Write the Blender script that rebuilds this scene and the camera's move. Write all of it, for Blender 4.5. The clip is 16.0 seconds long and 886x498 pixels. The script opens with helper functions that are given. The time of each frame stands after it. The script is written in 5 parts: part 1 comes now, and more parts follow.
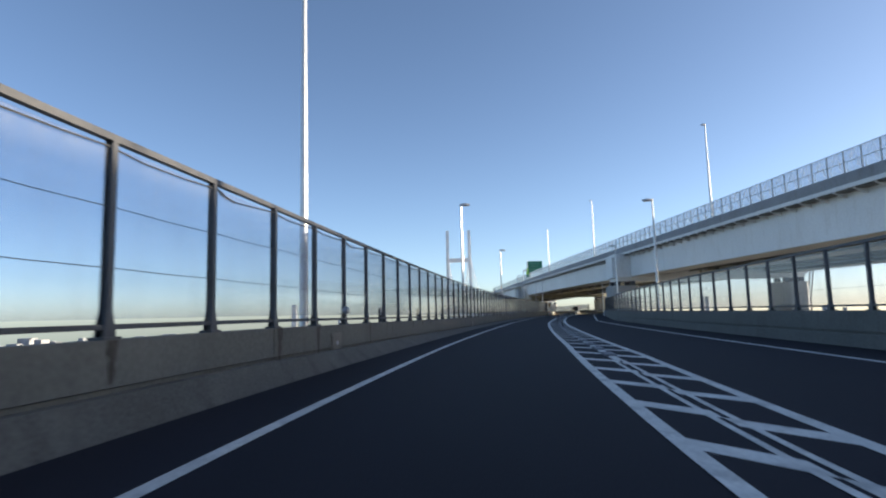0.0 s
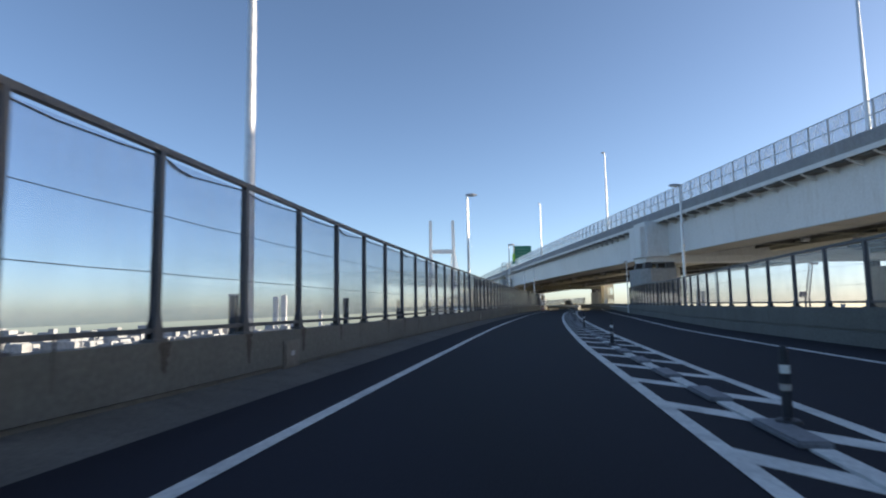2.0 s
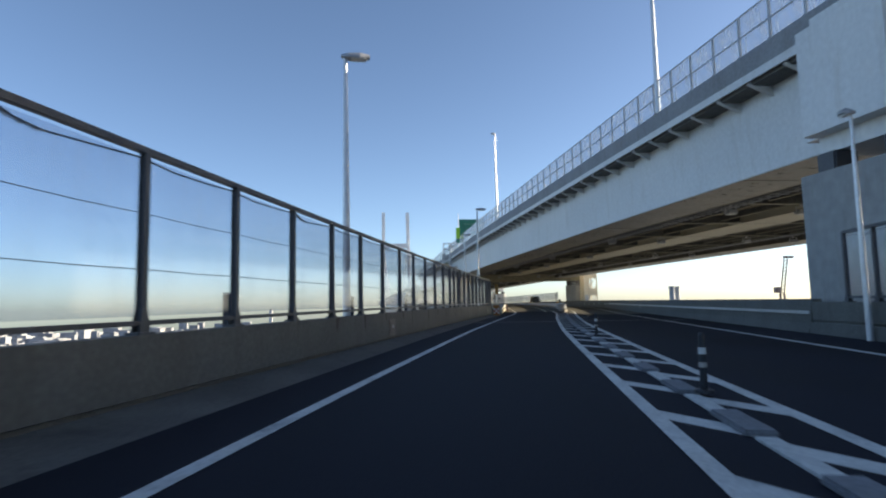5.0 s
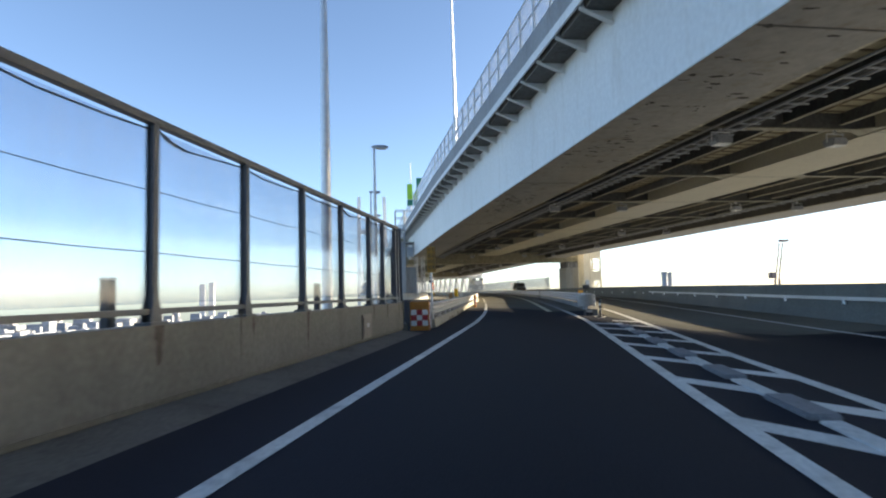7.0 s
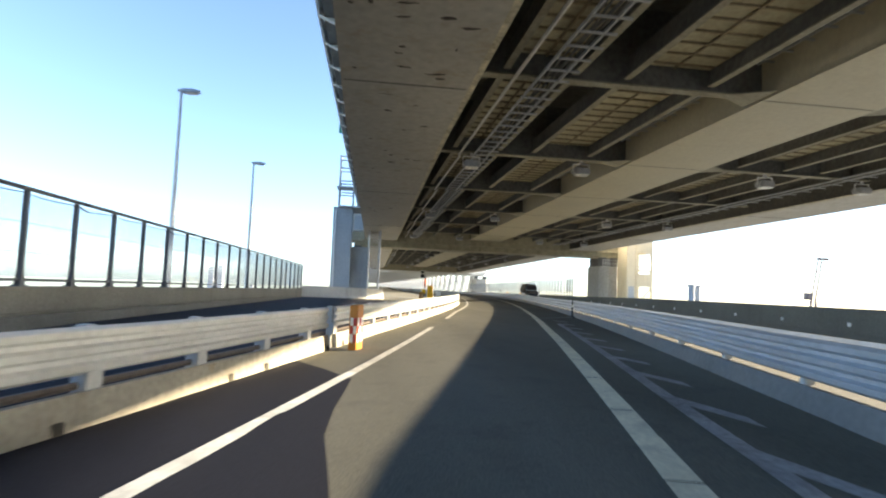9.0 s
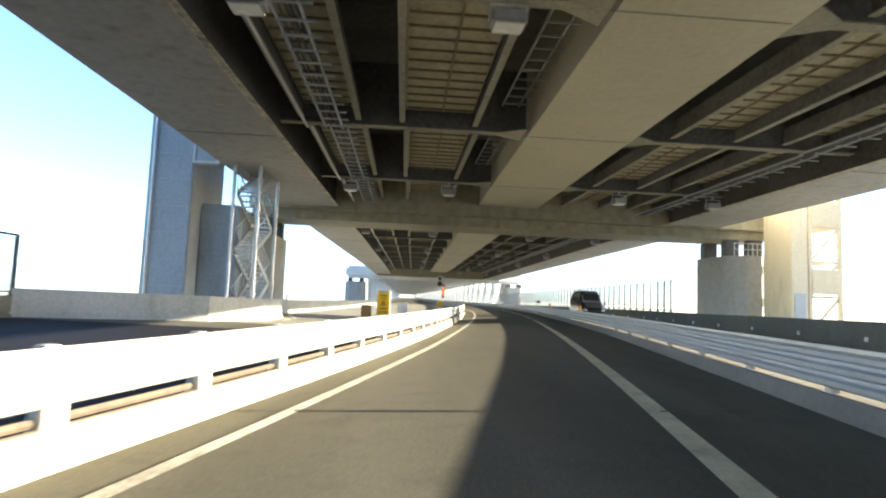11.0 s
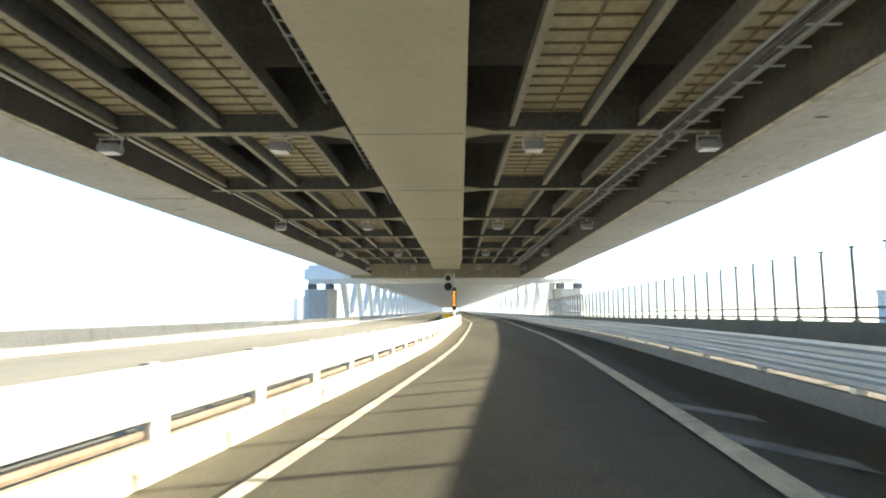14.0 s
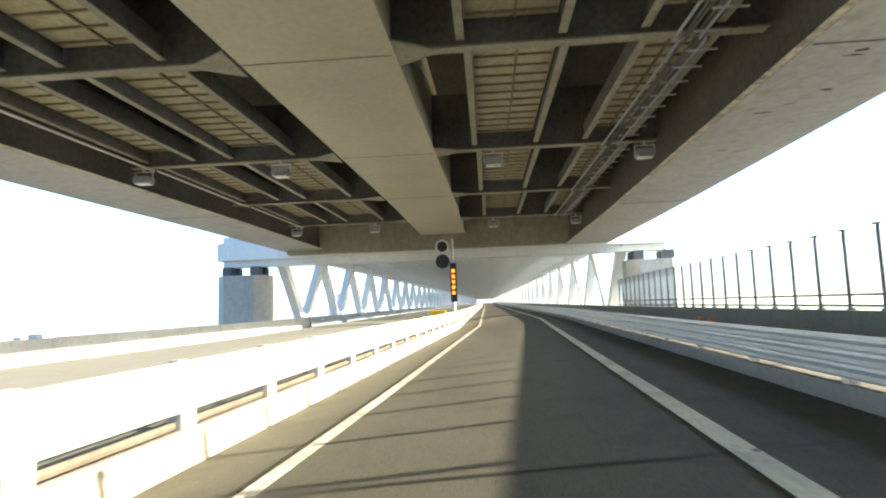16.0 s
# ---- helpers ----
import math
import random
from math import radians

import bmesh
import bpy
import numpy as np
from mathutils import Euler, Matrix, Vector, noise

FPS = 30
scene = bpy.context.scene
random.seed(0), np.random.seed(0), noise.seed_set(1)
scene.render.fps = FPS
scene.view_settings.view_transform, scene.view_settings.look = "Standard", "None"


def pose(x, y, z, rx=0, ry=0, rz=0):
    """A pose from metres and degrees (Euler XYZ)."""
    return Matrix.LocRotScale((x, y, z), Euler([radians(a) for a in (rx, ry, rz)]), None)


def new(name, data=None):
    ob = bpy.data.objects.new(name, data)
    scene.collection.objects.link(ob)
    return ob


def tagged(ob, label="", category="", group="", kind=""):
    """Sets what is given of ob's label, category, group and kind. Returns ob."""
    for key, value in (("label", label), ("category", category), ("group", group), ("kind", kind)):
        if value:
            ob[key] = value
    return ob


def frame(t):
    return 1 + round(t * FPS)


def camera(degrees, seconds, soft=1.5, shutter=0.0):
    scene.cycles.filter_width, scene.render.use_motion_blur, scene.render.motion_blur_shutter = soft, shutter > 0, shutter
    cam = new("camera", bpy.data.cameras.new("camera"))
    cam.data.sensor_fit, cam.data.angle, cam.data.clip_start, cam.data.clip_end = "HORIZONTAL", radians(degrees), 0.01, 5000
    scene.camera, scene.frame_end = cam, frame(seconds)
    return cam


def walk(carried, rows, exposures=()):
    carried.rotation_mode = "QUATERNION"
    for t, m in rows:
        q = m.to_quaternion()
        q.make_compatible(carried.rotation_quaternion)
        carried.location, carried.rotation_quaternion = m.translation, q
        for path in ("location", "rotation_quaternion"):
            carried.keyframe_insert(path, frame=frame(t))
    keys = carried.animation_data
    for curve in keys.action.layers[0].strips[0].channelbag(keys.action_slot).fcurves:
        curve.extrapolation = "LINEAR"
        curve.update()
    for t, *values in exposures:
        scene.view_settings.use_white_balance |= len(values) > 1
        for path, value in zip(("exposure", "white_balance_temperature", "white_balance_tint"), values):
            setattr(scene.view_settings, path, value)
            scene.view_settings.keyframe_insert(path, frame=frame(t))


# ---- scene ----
# ---------------------------------------------------------------- camera and path
cam = camera(75.46, 16.0, soft=2.1, shutter=0.12)
EYE = 1.2
# seconds, x, y, yaw (to the left), pitch, roll
ROWS = [
    (0.0, 1.07, -0.22, -2.02, 6.36, -1.46),
    (0.5, 2.34, 8.23, -1.36, 6.51, -0.58),
    (1.0, 3.75, 16.78, -1.57, 6.65, -0.53),
    (1.5, 5.35, 25.40, -1.82, 5.62, -0.03),
    (2.0, 7.06, 34.09, -3.41, 5.66, -0.96),
    (2.5, 8.88, 42.93, -3.43, 5.82, -0.69),
    (3.0, 10.87, 51.88, -4.21, 5.69, -0.42),
    (3.5, 13.02, 60.83, -5.06, 4.80, -1.01),
    (4.0, 15.27, 69.62, -5.53, 4.64, -1.62),
    (4.2, 16.24, 73.05, -6.30, 5.39, -1.62),
    (6.3, 25.81, 108.27, -8.34, 4.90, -0.77),
    (6.5, 26.78, 111.48, -9.92, 4.16, -1.61),
    (7.0, 29.03, 119.37, -9.03, 4.15, -1.59),
    (7.5, 31.42, 127.27, -8.84, 3.46, 0.09),
    (8.0, 33.96, 135.28, -8.70, 4.48, 0.42),
    (8.5, 36.38, 143.46, -7.65, 4.01, 1.26),
    (9.0, 38.79, 151.61, -7.70, 3.96, 2.25),
    (9.5, 41.03, 159.67, -6.16, 4.35, 2.49),
    (9.7, 41.88, 162.91, -5.54, 3.30, 2.35),
    (11.8, 49.27, 196.36, -2.56, 5.73, 1.26),
    (12.0, 49.90, 199.57, -2.48, 5.54, 0.30),
    (12.5, 51.31, 207.53, -1.54, 6.14, 0.60),
    (13.0, 52.71, 215.62, -0.30, 6.13, 1.09),
    (13.5, 53.91, 223.90, -0.34, 6.88, -0.44),
    (14.0, 55.05, 232.42, 0.73, 6.16, -0.14),
    (14.5, 56.10, 240.79, 1.94, 5.81, 1.05),
    (15.0, 56.97, 249.18, 4.12, 5.22, -0.14),
    (15.5, 57.58, 257.58, 4.64, 5.21, -0.79),
    (16.0, 57.99, 265.82, 4.13, 5.46, -2.07),
]
walk(cam, [(t, pose(x, y, EYE, 90 + pitch, 0, yaw) @ pose(0, 0, 0, 0, 0, roll)) for t, x, y, yaw, pitch, roll in ROWS],
     [(0.0, 1.07, 6850, 10), (4.2, 1.07, 6850, 10), (6.5, 1.55, 7000, 9), (8.0, 2.15, 7000, 8), (9.5, 2.4, 6900, 7), (11.8, 2.6, 6600, 4), (14.0, 2.8, 6550, 3), (16.0, 2.7, 6550, 3)])

# ---------------------------------------------------------------- light
SUN_UP, SUN_SIDE = 13.0, 2.0      # degrees above the horizon, degrees from +x towards +y
world = bpy.data.worlds.new("clear_evening_sky")
scene.world = world
world.use_nodes = True
wn = world.node_tree
sky = wn.nodes.new("ShaderNodeTexSky")
sky.sky_type = "NISHITA"
sky.sun_disc = False
sky.sun_elevation = radians(SUN_UP)
sky.sun_rotation = radians(90 - SUN_SIDE)
sky.dust_density = 0.7
sky.air_density = 0.6
sky.ozone_density = 2.0
wn.links.new(sky.outputs["Color"], wn.nodes["Background"].inputs["Color"])
wn.nodes["Background"].inputs["Strength"].default_value = 0.122
sun_data = bpy.data.lights.new("sun", "SUN")
sun_data.energy = 5.0
sun_data.angle = radians(0.53)
sun_data.color = (1.0, 0.86, 0.66)
sun = new("sun", sun_data)
sun_way = Vector((math.cos(radians(SUN_UP)) * math.cos(radians(SUN_SIDE)), math.cos(radians(SUN_UP)) * math.sin(radians(SUN_SIDE)), math.sin(radians(SUN_UP))))
sun.rotation_euler = sun_way.to_track_quat("Z", "Y").to_euler()
sun.location = (150, 150, 60)


# ---------------------------------------------------------------- materials
def surface(name, colour, rough=0.7, metal=0.0, spread=0.12, coarse=0.35, fine=9.0, bump=0.15, tint=None, stretch=(1, 1, 1), stain=0.0, stain_colour=(0.1, 0.08, 0.06), each=0.0):
    """A painted or mineral surface: two scales of noise on the colour, a fine bump, stains, and a shift from piece to piece."""
    m = bpy.data.materials.new(name)
    m.use_nodes = True
    nt = m.node_tree
    n, l = nt.nodes, nt.links
    p = n["Principled BSDF"]
    p.inputs["Roughness"].default_value = rough
    p.inputs["Metallic"].default_value = metal
    tc = n.new("ShaderNodeTexCoord")
    mp = n.new("ShaderNodeMapping")
    mp.inputs["Scale"].default_value = stretch
    l.new(tc.outputs["Object"], mp.inputs["Vector"])
    big = n.new("ShaderNodeTexNoise")
    big.inputs["Scale"].default_value = coarse
    big.inputs["Detail"].default_value = 5
    small = n.new("ShaderNodeTexNoise")
    small.inputs["Scale"].default_value = fine
    small.inputs["Detail"].default_value = 4
    l.new(mp.outputs[0], big.inputs["Vector"])
    l.new(mp.outputs[0], small.inputs["Vector"])
    add = n.new("ShaderNodeMath")
    add.operation = "ADD"
    l.new(big.outputs["Fac"], add.inputs[0])
    l.new(small.outputs["Fac"], add.inputs[1])
    value = add.outputs[0]
    if each:
        info = n.new("ShaderNodeObjectInfo")
        mul = n.new("ShaderNodeMath")
        mul.operation = "MULTIPLY_ADD"
        mul.inputs[1].default_value = each
        l.new(info.outputs["Random"], mul.inputs[0])
        l.new(value, mul.inputs[2])
        value = mul.outputs[0]
    rng = n.new("ShaderNodeMapRange")
    rng.inputs["From Min"].default_value = 0.6
    rng.inputs["From Max"].default_value = 1.4 + each
    l.new(value, rng.inputs["Value"])
    mix = n.new("ShaderNodeMix")
    mix.data_type = "RGBA"
    dark = [max(0.0, c * (1 - 2 * spread)) for c in colour]
    light = [min(1.0, c * (1 + 2 * spread)) for c in (tint or colour)]
    mix.inputs["A"].default_value = (*dark, 1)
    mix.inputs["B"].default_value = (*light, 1)
    l.new(rng.outputs[0], mix.inputs["Factor"])
    out = mix.outputs["Result"]
    if stain:
        sn = n.new("ShaderNodeTexNoise")
        sn.inputs["Scale"].default_value = 0.9
        sn.inputs["Detail"].default_value = 8
        sn.inputs["Roughness"].default_value = 0.7
        sm = n.new("ShaderNodeMapping")
        sm.inputs["Scale"].default_value = (1.6, 1.6, 0.35)
        l.new(tc.outputs["Object"], sm.inputs["Vector"])
        l.new(sm.outputs[0], sn.inputs["Vector"])
        sr = n.new("ShaderNodeMapRange")
        sr.inputs["From Min"].default_value = 0.52
        sr.inputs["From Max"].default_value = 0.72
        sr.inputs["To Max"].default_value = stain
        l.new(sn.outputs["Fac"], sr.inputs["Value"])
        mx = n.new("ShaderNodeMix")
        mx.data_type = "RGBA"
        mx.inputs["B"].default_value = (*stain_colour, 1)
        l.new(sr.outputs[0], mx.inputs["Factor"])
        l.new(out, mx.inputs["A"])
        out = mx.outputs["Result"]
    l.new(out, p.inputs["Base Color"])
    rr = n.new("ShaderNodeMapRange")
    rr.inputs["To Min"].default_value = max(0.05, rough - 0.1)
    rr.inputs["To Max"].default_value = min(1.0, rough + 0.1)
    l.new(big.outputs["Fac"], rr.inputs["Value"])
    l.new(rr.outputs[0], p.inputs["Roughness"])
    if bump:
        bp = n.new("ShaderNodeBump")
        bp.inputs["Strength"].default_value = bump
        bp.inputs["Distance"].default_value = 0.02
        l.new(small.outputs["Fac"], bp.inputs["Height"])
        l.new(bp.outputs[0], p.inputs["Normal"])
    return m


def clear_sheet(name, colour, haze):
    """Weathered clear plastic: mostly let through, with a thin film of dust and a reflection."""
    m = bpy.data.materials.new(name)
    m.use_nodes = True
    nt = m.node_tree
    n, l = nt.nodes, nt.links
    n.remove(n["Principled BSDF"])
    clear = n.new("ShaderNodeBsdfTransparent")
    clear.inputs["Color"].default_value = (*colour, 1)
    dust = n.new("ShaderNodeBsdfDiffuse")
    dust.inputs["Color"].default_value = (0.55, 0.58, 0.62, 1)
    gloss = n.new("ShaderNodeBsdfGlossy")
    gloss.inputs["Roughness"].default_value = 0.08
    tc = n.new("ShaderNodeTexCoord")
    mp = n.new("ShaderNodeMapping")
    mp.inputs["Scale"].default_value = (1.5, 1.5, 0.5)
    ns = n.new("ShaderNodeTexNoise")
    ns.inputs["Scale"].default_value = 2.0
    ns.inputs["Detail"].default_value = 5
    l.new(tc.outputs["Object"], mp.inputs["Vector"])
    l.new(mp.outputs[0], ns.inputs["Vector"])
    rg = n.new("ShaderNodeMapRange")
    rg.inputs["From Min"].default_value = 0.3
    rg.inputs["From Max"].default_value = 0.75
    rg.inputs["To Min"].default_value = haze * 0.6
    rg.inputs["To Max"].default_value = haze * 1.5
    l.new(ns.outputs["Fac"], rg.inputs["Value"])
    first = n.new("ShaderNodeMixShader")
    l.new(rg.outputs[0], first.inputs["Fac"])
    l.new(clear.outputs[0], first.inputs[1])
    l.new(dust.outputs[0], first.inputs[2])
    second = n.new("ShaderNodeMixShader")
    facing = n.new("ShaderNodeLayerWeight")
    facing.inputs["Blend"].default_value = 0.5
    power = n.new("ShaderNodeMath")
    power.operation = "POWER"
    power.inputs[1].default_value = 5.0
    l.new(facing.outputs["Facing"], power.inputs[0])
    gain = n.new("ShaderNodeMath")
    gain.operation = "MULTIPLY_ADD"
    gain.inputs[1].default_value = 0.9
    gain.inputs[2].default_value = 0.03
    l.new(power.outputs[0], gain.inputs[0])
    l.new(gain.outputs[0], second.inputs["Fac"])
    l.new(first.outputs[0], second.inputs[1])
    l.new(gloss.outputs[0], second.inputs[2])
    l.new(second.outputs[0], n["Material Output"].inputs["Surface"])
    return m


ASPHALT = surface("dark_asphalt", (0.0185, 0.019, 0.026), 0.8, spread=0.3, coarse=0.35, fine=150, bump=0.08, stretch=(1, 0.12, 1))
ASPHALT_OLD = surface("worn_asphalt", (0.135, 0.13, 0.106), 0.8, spread=0.28, coarse=0.4, fine=150, bump=0.06, stretch=(1, 0.12, 1), stain=0.35, stain_colour=(0.05, 0.05, 0.047))
for m in (ASPHALT, ASPHALT_OLD):
    m.node_tree.nodes["Principled BSDF"].inputs["Specular IOR Level"].default_value = 0.12
LINE = surface("road_paint", (0.62, 0.62, 0.58), 0.6, spread=0.18, coarse=1.5, fine=20, bump=0.2, stain=0.6, stain_colour=(0.12, 0.12, 0.12))
LINE_YELLOW = surface("yellowed_road_paint", (0.74, 0.69, 0.51), 0.6, spread=0.16, coarse=1.5, fine=20, bump=0.2, stain=0.6, stain_colour=(0.2, 0.19, 0.16))
LINE_FAINT = surface("faint_road_paint", (0.27, 0.27, 0.275), 0.65, spread=0.3, coarse=1.2, fine=18, bump=0.2, stain=0.8, stain_colour=(0.1, 0.1, 0.1))
LINE_WORN = surface("worn_cream_road_paint", (0.46, 0.445, 0.395), 0.7, spread=0.3, coarse=1.2, fine=18, bump=0.2, stain=0.8, stain_colour=(0.16, 0.15, 0.12))
CONCRETE = surface("barrier_concrete", (0.128, 0.128, 0.113), 0.85, spread=0.16, coarse=0.4, fine=14, bump=0.25, stain=0.55, stain_colour=(0.085, 0.08, 0.066))
CONCRETE_PALE = surface("kerb_concrete", (0.37, 0.34, 0.27), 0.85, spread=0.16, coarse=0.8, fine=14, bump=0.3, stain=0.55, stain_colour=(0.2, 0.145, 0.08))
MEDIAN_KERB = surface("median_kerb_concrete", (0.165, 0.16, 0.147), 0.85, spread=0.14, coarse=0.5, fine=14, bump=0.2, stain=0.5, stain_colour=(0.1, 0.088, 0.07))
CONCRETE_GREY = surface("pier_concrete", (0.31, 0.315, 0.31), 0.85, spread=0.1, coarse=0.25, fine=3, bump=0.04, stain=0.45, stain_colour=(0.18, 0.17, 0.14))
CONCRETE_LIGHT = surface("light_wall_concrete", (0.42, 0.42, 0.4), 0.85, spread=0.12, coarse=0.3, fine=10, bump=0.2, stain=0.5, stain_colour=(0.2, 0.19, 0.16))
DARK_STEEL = surface("dark_grey_steel", (0.075, 0.08, 0.09), 0.5, 0.3, spread=0.15, coarse=2, fine=20, bump=0.05)
RAIL_WHITE = surface("white_rail_paint", (0.525, 0.517, 0.484), 0.45, spread=0.08, coarse=0.8, fine=12, bump=0.05, stain=0.45, stain_colour=(0.36, 0.33, 0.28))
RAIL_GREY = surface("galvanised_rail", (0.38, 0.4, 0.42), 0.5, 0.25, spread=0.1, coarse=0.8, fine=12, bump=0.05, stain=0.4, stain_colour=(0.3, 0.3, 0.3))
GALV = surface("galvanised_pole", (0.6, 0.61, 0.62), 0.38, 0.55, spread=0.08, coarse=1.0, fine=10, bump=0.03)
GIRDER = surface("pale_girder_paint", (0.68, 0.69, 0.68), 0.5, spread=0.06, coarse=0.15, fine=5, bump=0.05, stain=0.35, stain_colour=(0.45, 0.42, 0.36))
SOFFIT = surface("cream_soffit_paint", (0.5, 0.465, 0.345), 0.55, spread=0.07, coarse=0.2, fine=6, bump=0.05, stain=0.3, stain_colour=(0.38, 0.3, 0.18))
SIDE_SOFFIT = surface("grey_beige_soffit_paint", (0.4, 0.385, 0.34), 0.6, spread=0.12, coarse=0.2, fine=4, bump=0.03, stain=0.75, stain_colour=(0.27, 0.205, 0.12))
LIP = surface("streaked_flange_lip", (0.5, 0.46, 0.34), 0.7, spread=0.3, coarse=1.5, fine=6, bump=0.05, stain=0.85, stain_colour=(0.12, 0.1, 0.06))
GRIME = surface("grimy_cream_steel", (0.28, 0.265, 0.2), 0.7, spread=0.18, coarse=0.6, fine=8, bump=0.08, stain=0.6, stain_colour=(0.13, 0.1, 0.06))
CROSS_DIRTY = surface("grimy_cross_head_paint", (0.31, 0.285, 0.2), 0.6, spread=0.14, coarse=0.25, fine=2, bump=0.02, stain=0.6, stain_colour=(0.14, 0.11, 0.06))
# stained cover for the pale inner webs; under-deck shade put into its dark colour
WEB_SHADE = surface("grimy_grey_web", (0.075, 0.072, 0.064), 0.75, spread=0.25, coarse=0.4, fine=6, bump=0.05, stain=0.5, stain_colour=(0.12, 0.095, 0.06))
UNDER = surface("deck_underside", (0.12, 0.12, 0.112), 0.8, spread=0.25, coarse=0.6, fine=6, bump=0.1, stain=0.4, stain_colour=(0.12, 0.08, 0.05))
MESHPAN = surface("rusty_under_panel", (0.37, 0.335, 0.225), 0.8, spread=0.22, coarse=0.5, fine=8, bump=0.1, stain=0.55, stain_colour=(0.2, 0.13, 0.07), each=0.3)
FASCIA = surface("grey_parapet", (0.26, 0.27, 0.28), 0.75, spread=0.12, coarse=0.4, fine=8, bump=0.1, stain=0.4)
TRUSS = surface("white_truss_paint", (0.72, 0.74, 0.75), 0.5, spread=0.06, coarse=0.3, fine=6, bump=0.03)
LAMP_GREY = surface("lamp_housing", (0.33, 0.34, 0.36), 0.5, 0.2, spread=0.1, coarse=3, fine=20, bump=0.03)
LAMP_LENS = surface("lamp_lens", (0.75, 0.75, 0.7), 0.25, spread=0.05, coarse=3, fine=20, bump=0.0)
BLACK = surface("black_plastic", (0.02, 0.02, 0.022), 0.5, spread=0.1, coarse=3, fine=20, bump=0.05)
ORANGE = surface("orange_reflector", (0.6, 0.26, 0.03), 0.4, spread=0.08, coarse=3, fine=20, bump=0.03)
YELLOW = surface("yellow_sign_paint", (1.0, 0.56, 0.01), 0.45, spread=0.06, coarse=2, fine=10, bump=0.02)
RED = surface("red_reflector", (0.4, 0.025, 0.03), 0.4, spread=0.1, coarse=3, fine=20, bump=0.03)
WHITE = surface("white_board", (0.78, 0.78, 0.76), 0.45, spread=0.06, coarse=3, fine=20, bump=0.02, stain=0.3)
GREEN_PALE = surface("faded_sign_print", (0.1, 0.24, 0.17), 0.5, spread=0.1, coarse=1, fine=10, bump=0.02)
GREEN = surface("green_road_sign", (0.01, 0.16, 0.1), 0.4, spread=0.1, coarse=1, fine=10, bump=0.02)
LIME = surface("lime_sign", (0.3, 0.62, 0.04), 0.45, spread=0.1, coarse=1, fine=10, bump=0.02)
GROUND = surface("far_ground", (0.16, 0.17, 0.17), 0.9, spread=0.4, coarse=0.01, fine=0.06, bump=0.0)
PALE_PLATE = surface("dusty_plate", (0.4, 0.38, 0.34), 0.5, spread=0.15, coarse=3, fine=20, bump=0.03)
PANE = clear_sheet("clear_fence_sheet", (0.86, 0.88, 0.92), 0.06)
PANE_MILKY = clear_sheet("weathered_fence_sheet", (0.8, 0.85, 0.9), 0.28)


# ---------------------------------------------------------------- mesh helpers
def part(name, bm, material, parent=None, label=""):
    data = bpy.data.meshes.new(name)
    bm.to_mesh(data)
    bm.free()
    data.materials.append(material)
    ob = new(name, data)
    if parent is not None:
        ob.parent = parent
    if label:
        tagged(ob, label)
    return ob


def thing(name, label, category, group="", kind="", at=(0, 0, 0)):
    ob = new(name)
    ob.location = at
    return tagged(ob, label, category, group, kind)


def piece(name, data, parent, m):
    """One more object on the same mesh."""
    ob = new(name, data)
    ob.parent = parent
    ob.matrix_basis = m
    return ob


def shared(name, bm, material):
    data = bpy.data.meshes.new(name)
    bm.to_mesh(data)
    bm.free()
    data.materials.append(material)
    return data


def box(bm, centre, size, m=None):
    sx, sy, sz = (s / 2 for s in size)
    vs = []
    for dx, dy, dz in ((-1, -1, -1), (1, -1, -1), (1, 1, -1), (-1, 1, -1), (-1, -1, 1), (1, -1, 1), (1, 1, 1), (-1, 1, 1)):
        v = Vector((centre[0] + dx * sx, centre[1] + dy * sy, centre[2] + dz * sz))
        vs.append(bm.verts.new(m @ v if m else v))
    for f in ((0, 3, 2, 1), (4, 5, 6, 7), (0, 1, 5, 4), (1, 2, 6, 5), (2, 3, 7, 6), (3, 0, 4, 7)):
        bm.faces.new([vs[i] for i in f])
    return bm


def bevelled(centre, size, by=0.02, m=None):
    bm = box(bmesh.new(), centre, size, m)
    bmesh.ops.bevel(bm, geom=bm.edges[:], offset=by, segments=2, affect="EDGES")
    return bm


def beam(bm, a, b, wide, high, up=(0, 0, 1)):
    """A bar of rectangular section from a to b."""
    a, b = Vector(a), Vector(b)
    ahead = (b - a).normalized()
    side = ahead.cross(Vector(up))
    if side.length < 1e-4:
        side = Vector((1, 0, 0))
    side.normalize()
    top = side.cross(ahead)
    vs = []
    for p in (a, b):
        for i, j in ((-1, -1), (1, -1), (1, 1), (-1, 1)):
            vs.append(bm.verts.new(p + side * (i * wide / 2) + top * (j * high / 2)))
    for f in ((0, 3, 2, 1), (4, 5, 6, 7), (0, 1, 5, 4), (1, 2, 6, 5), (2, 3, 7, 6), (3, 0, 4, 7)):
        bm.faces.new([vs[i] for i in f])
    return bm


def tube(bm, points, radii, sides=10):
    """A round bar through points, with a radius at each."""
    rings = []
    points = [Vector(p) for p in points]
    for i, p in enumerate(points):
        d = (points[min(i + 1, len(points) - 1)] - points[max(i - 1, 0)]).normalized()
        ref = Vector((0, 1, 0)) if abs(d.z) > 0.9 else Vector((0, 0, 1))
        s = d.cross(ref).normalized()
        t = s.cross(d)
        rings.append([bm.verts.new(p + (s * math.cos(2 * math.pi * k / sides) + t * math.sin(2 * math.pi * k / sides)) * radii[i]) for k in range(sides)])
    for r, q in zip(rings, rings[1:]):
        for k in range(sides):
            bm.faces.new((r[k], r[(k + 1) % sides], q[(k + 1) % sides], q[k]))
    bm.faces.new(rings[0][::-1])
    bm.faces.new(rings[-1])
    return bm


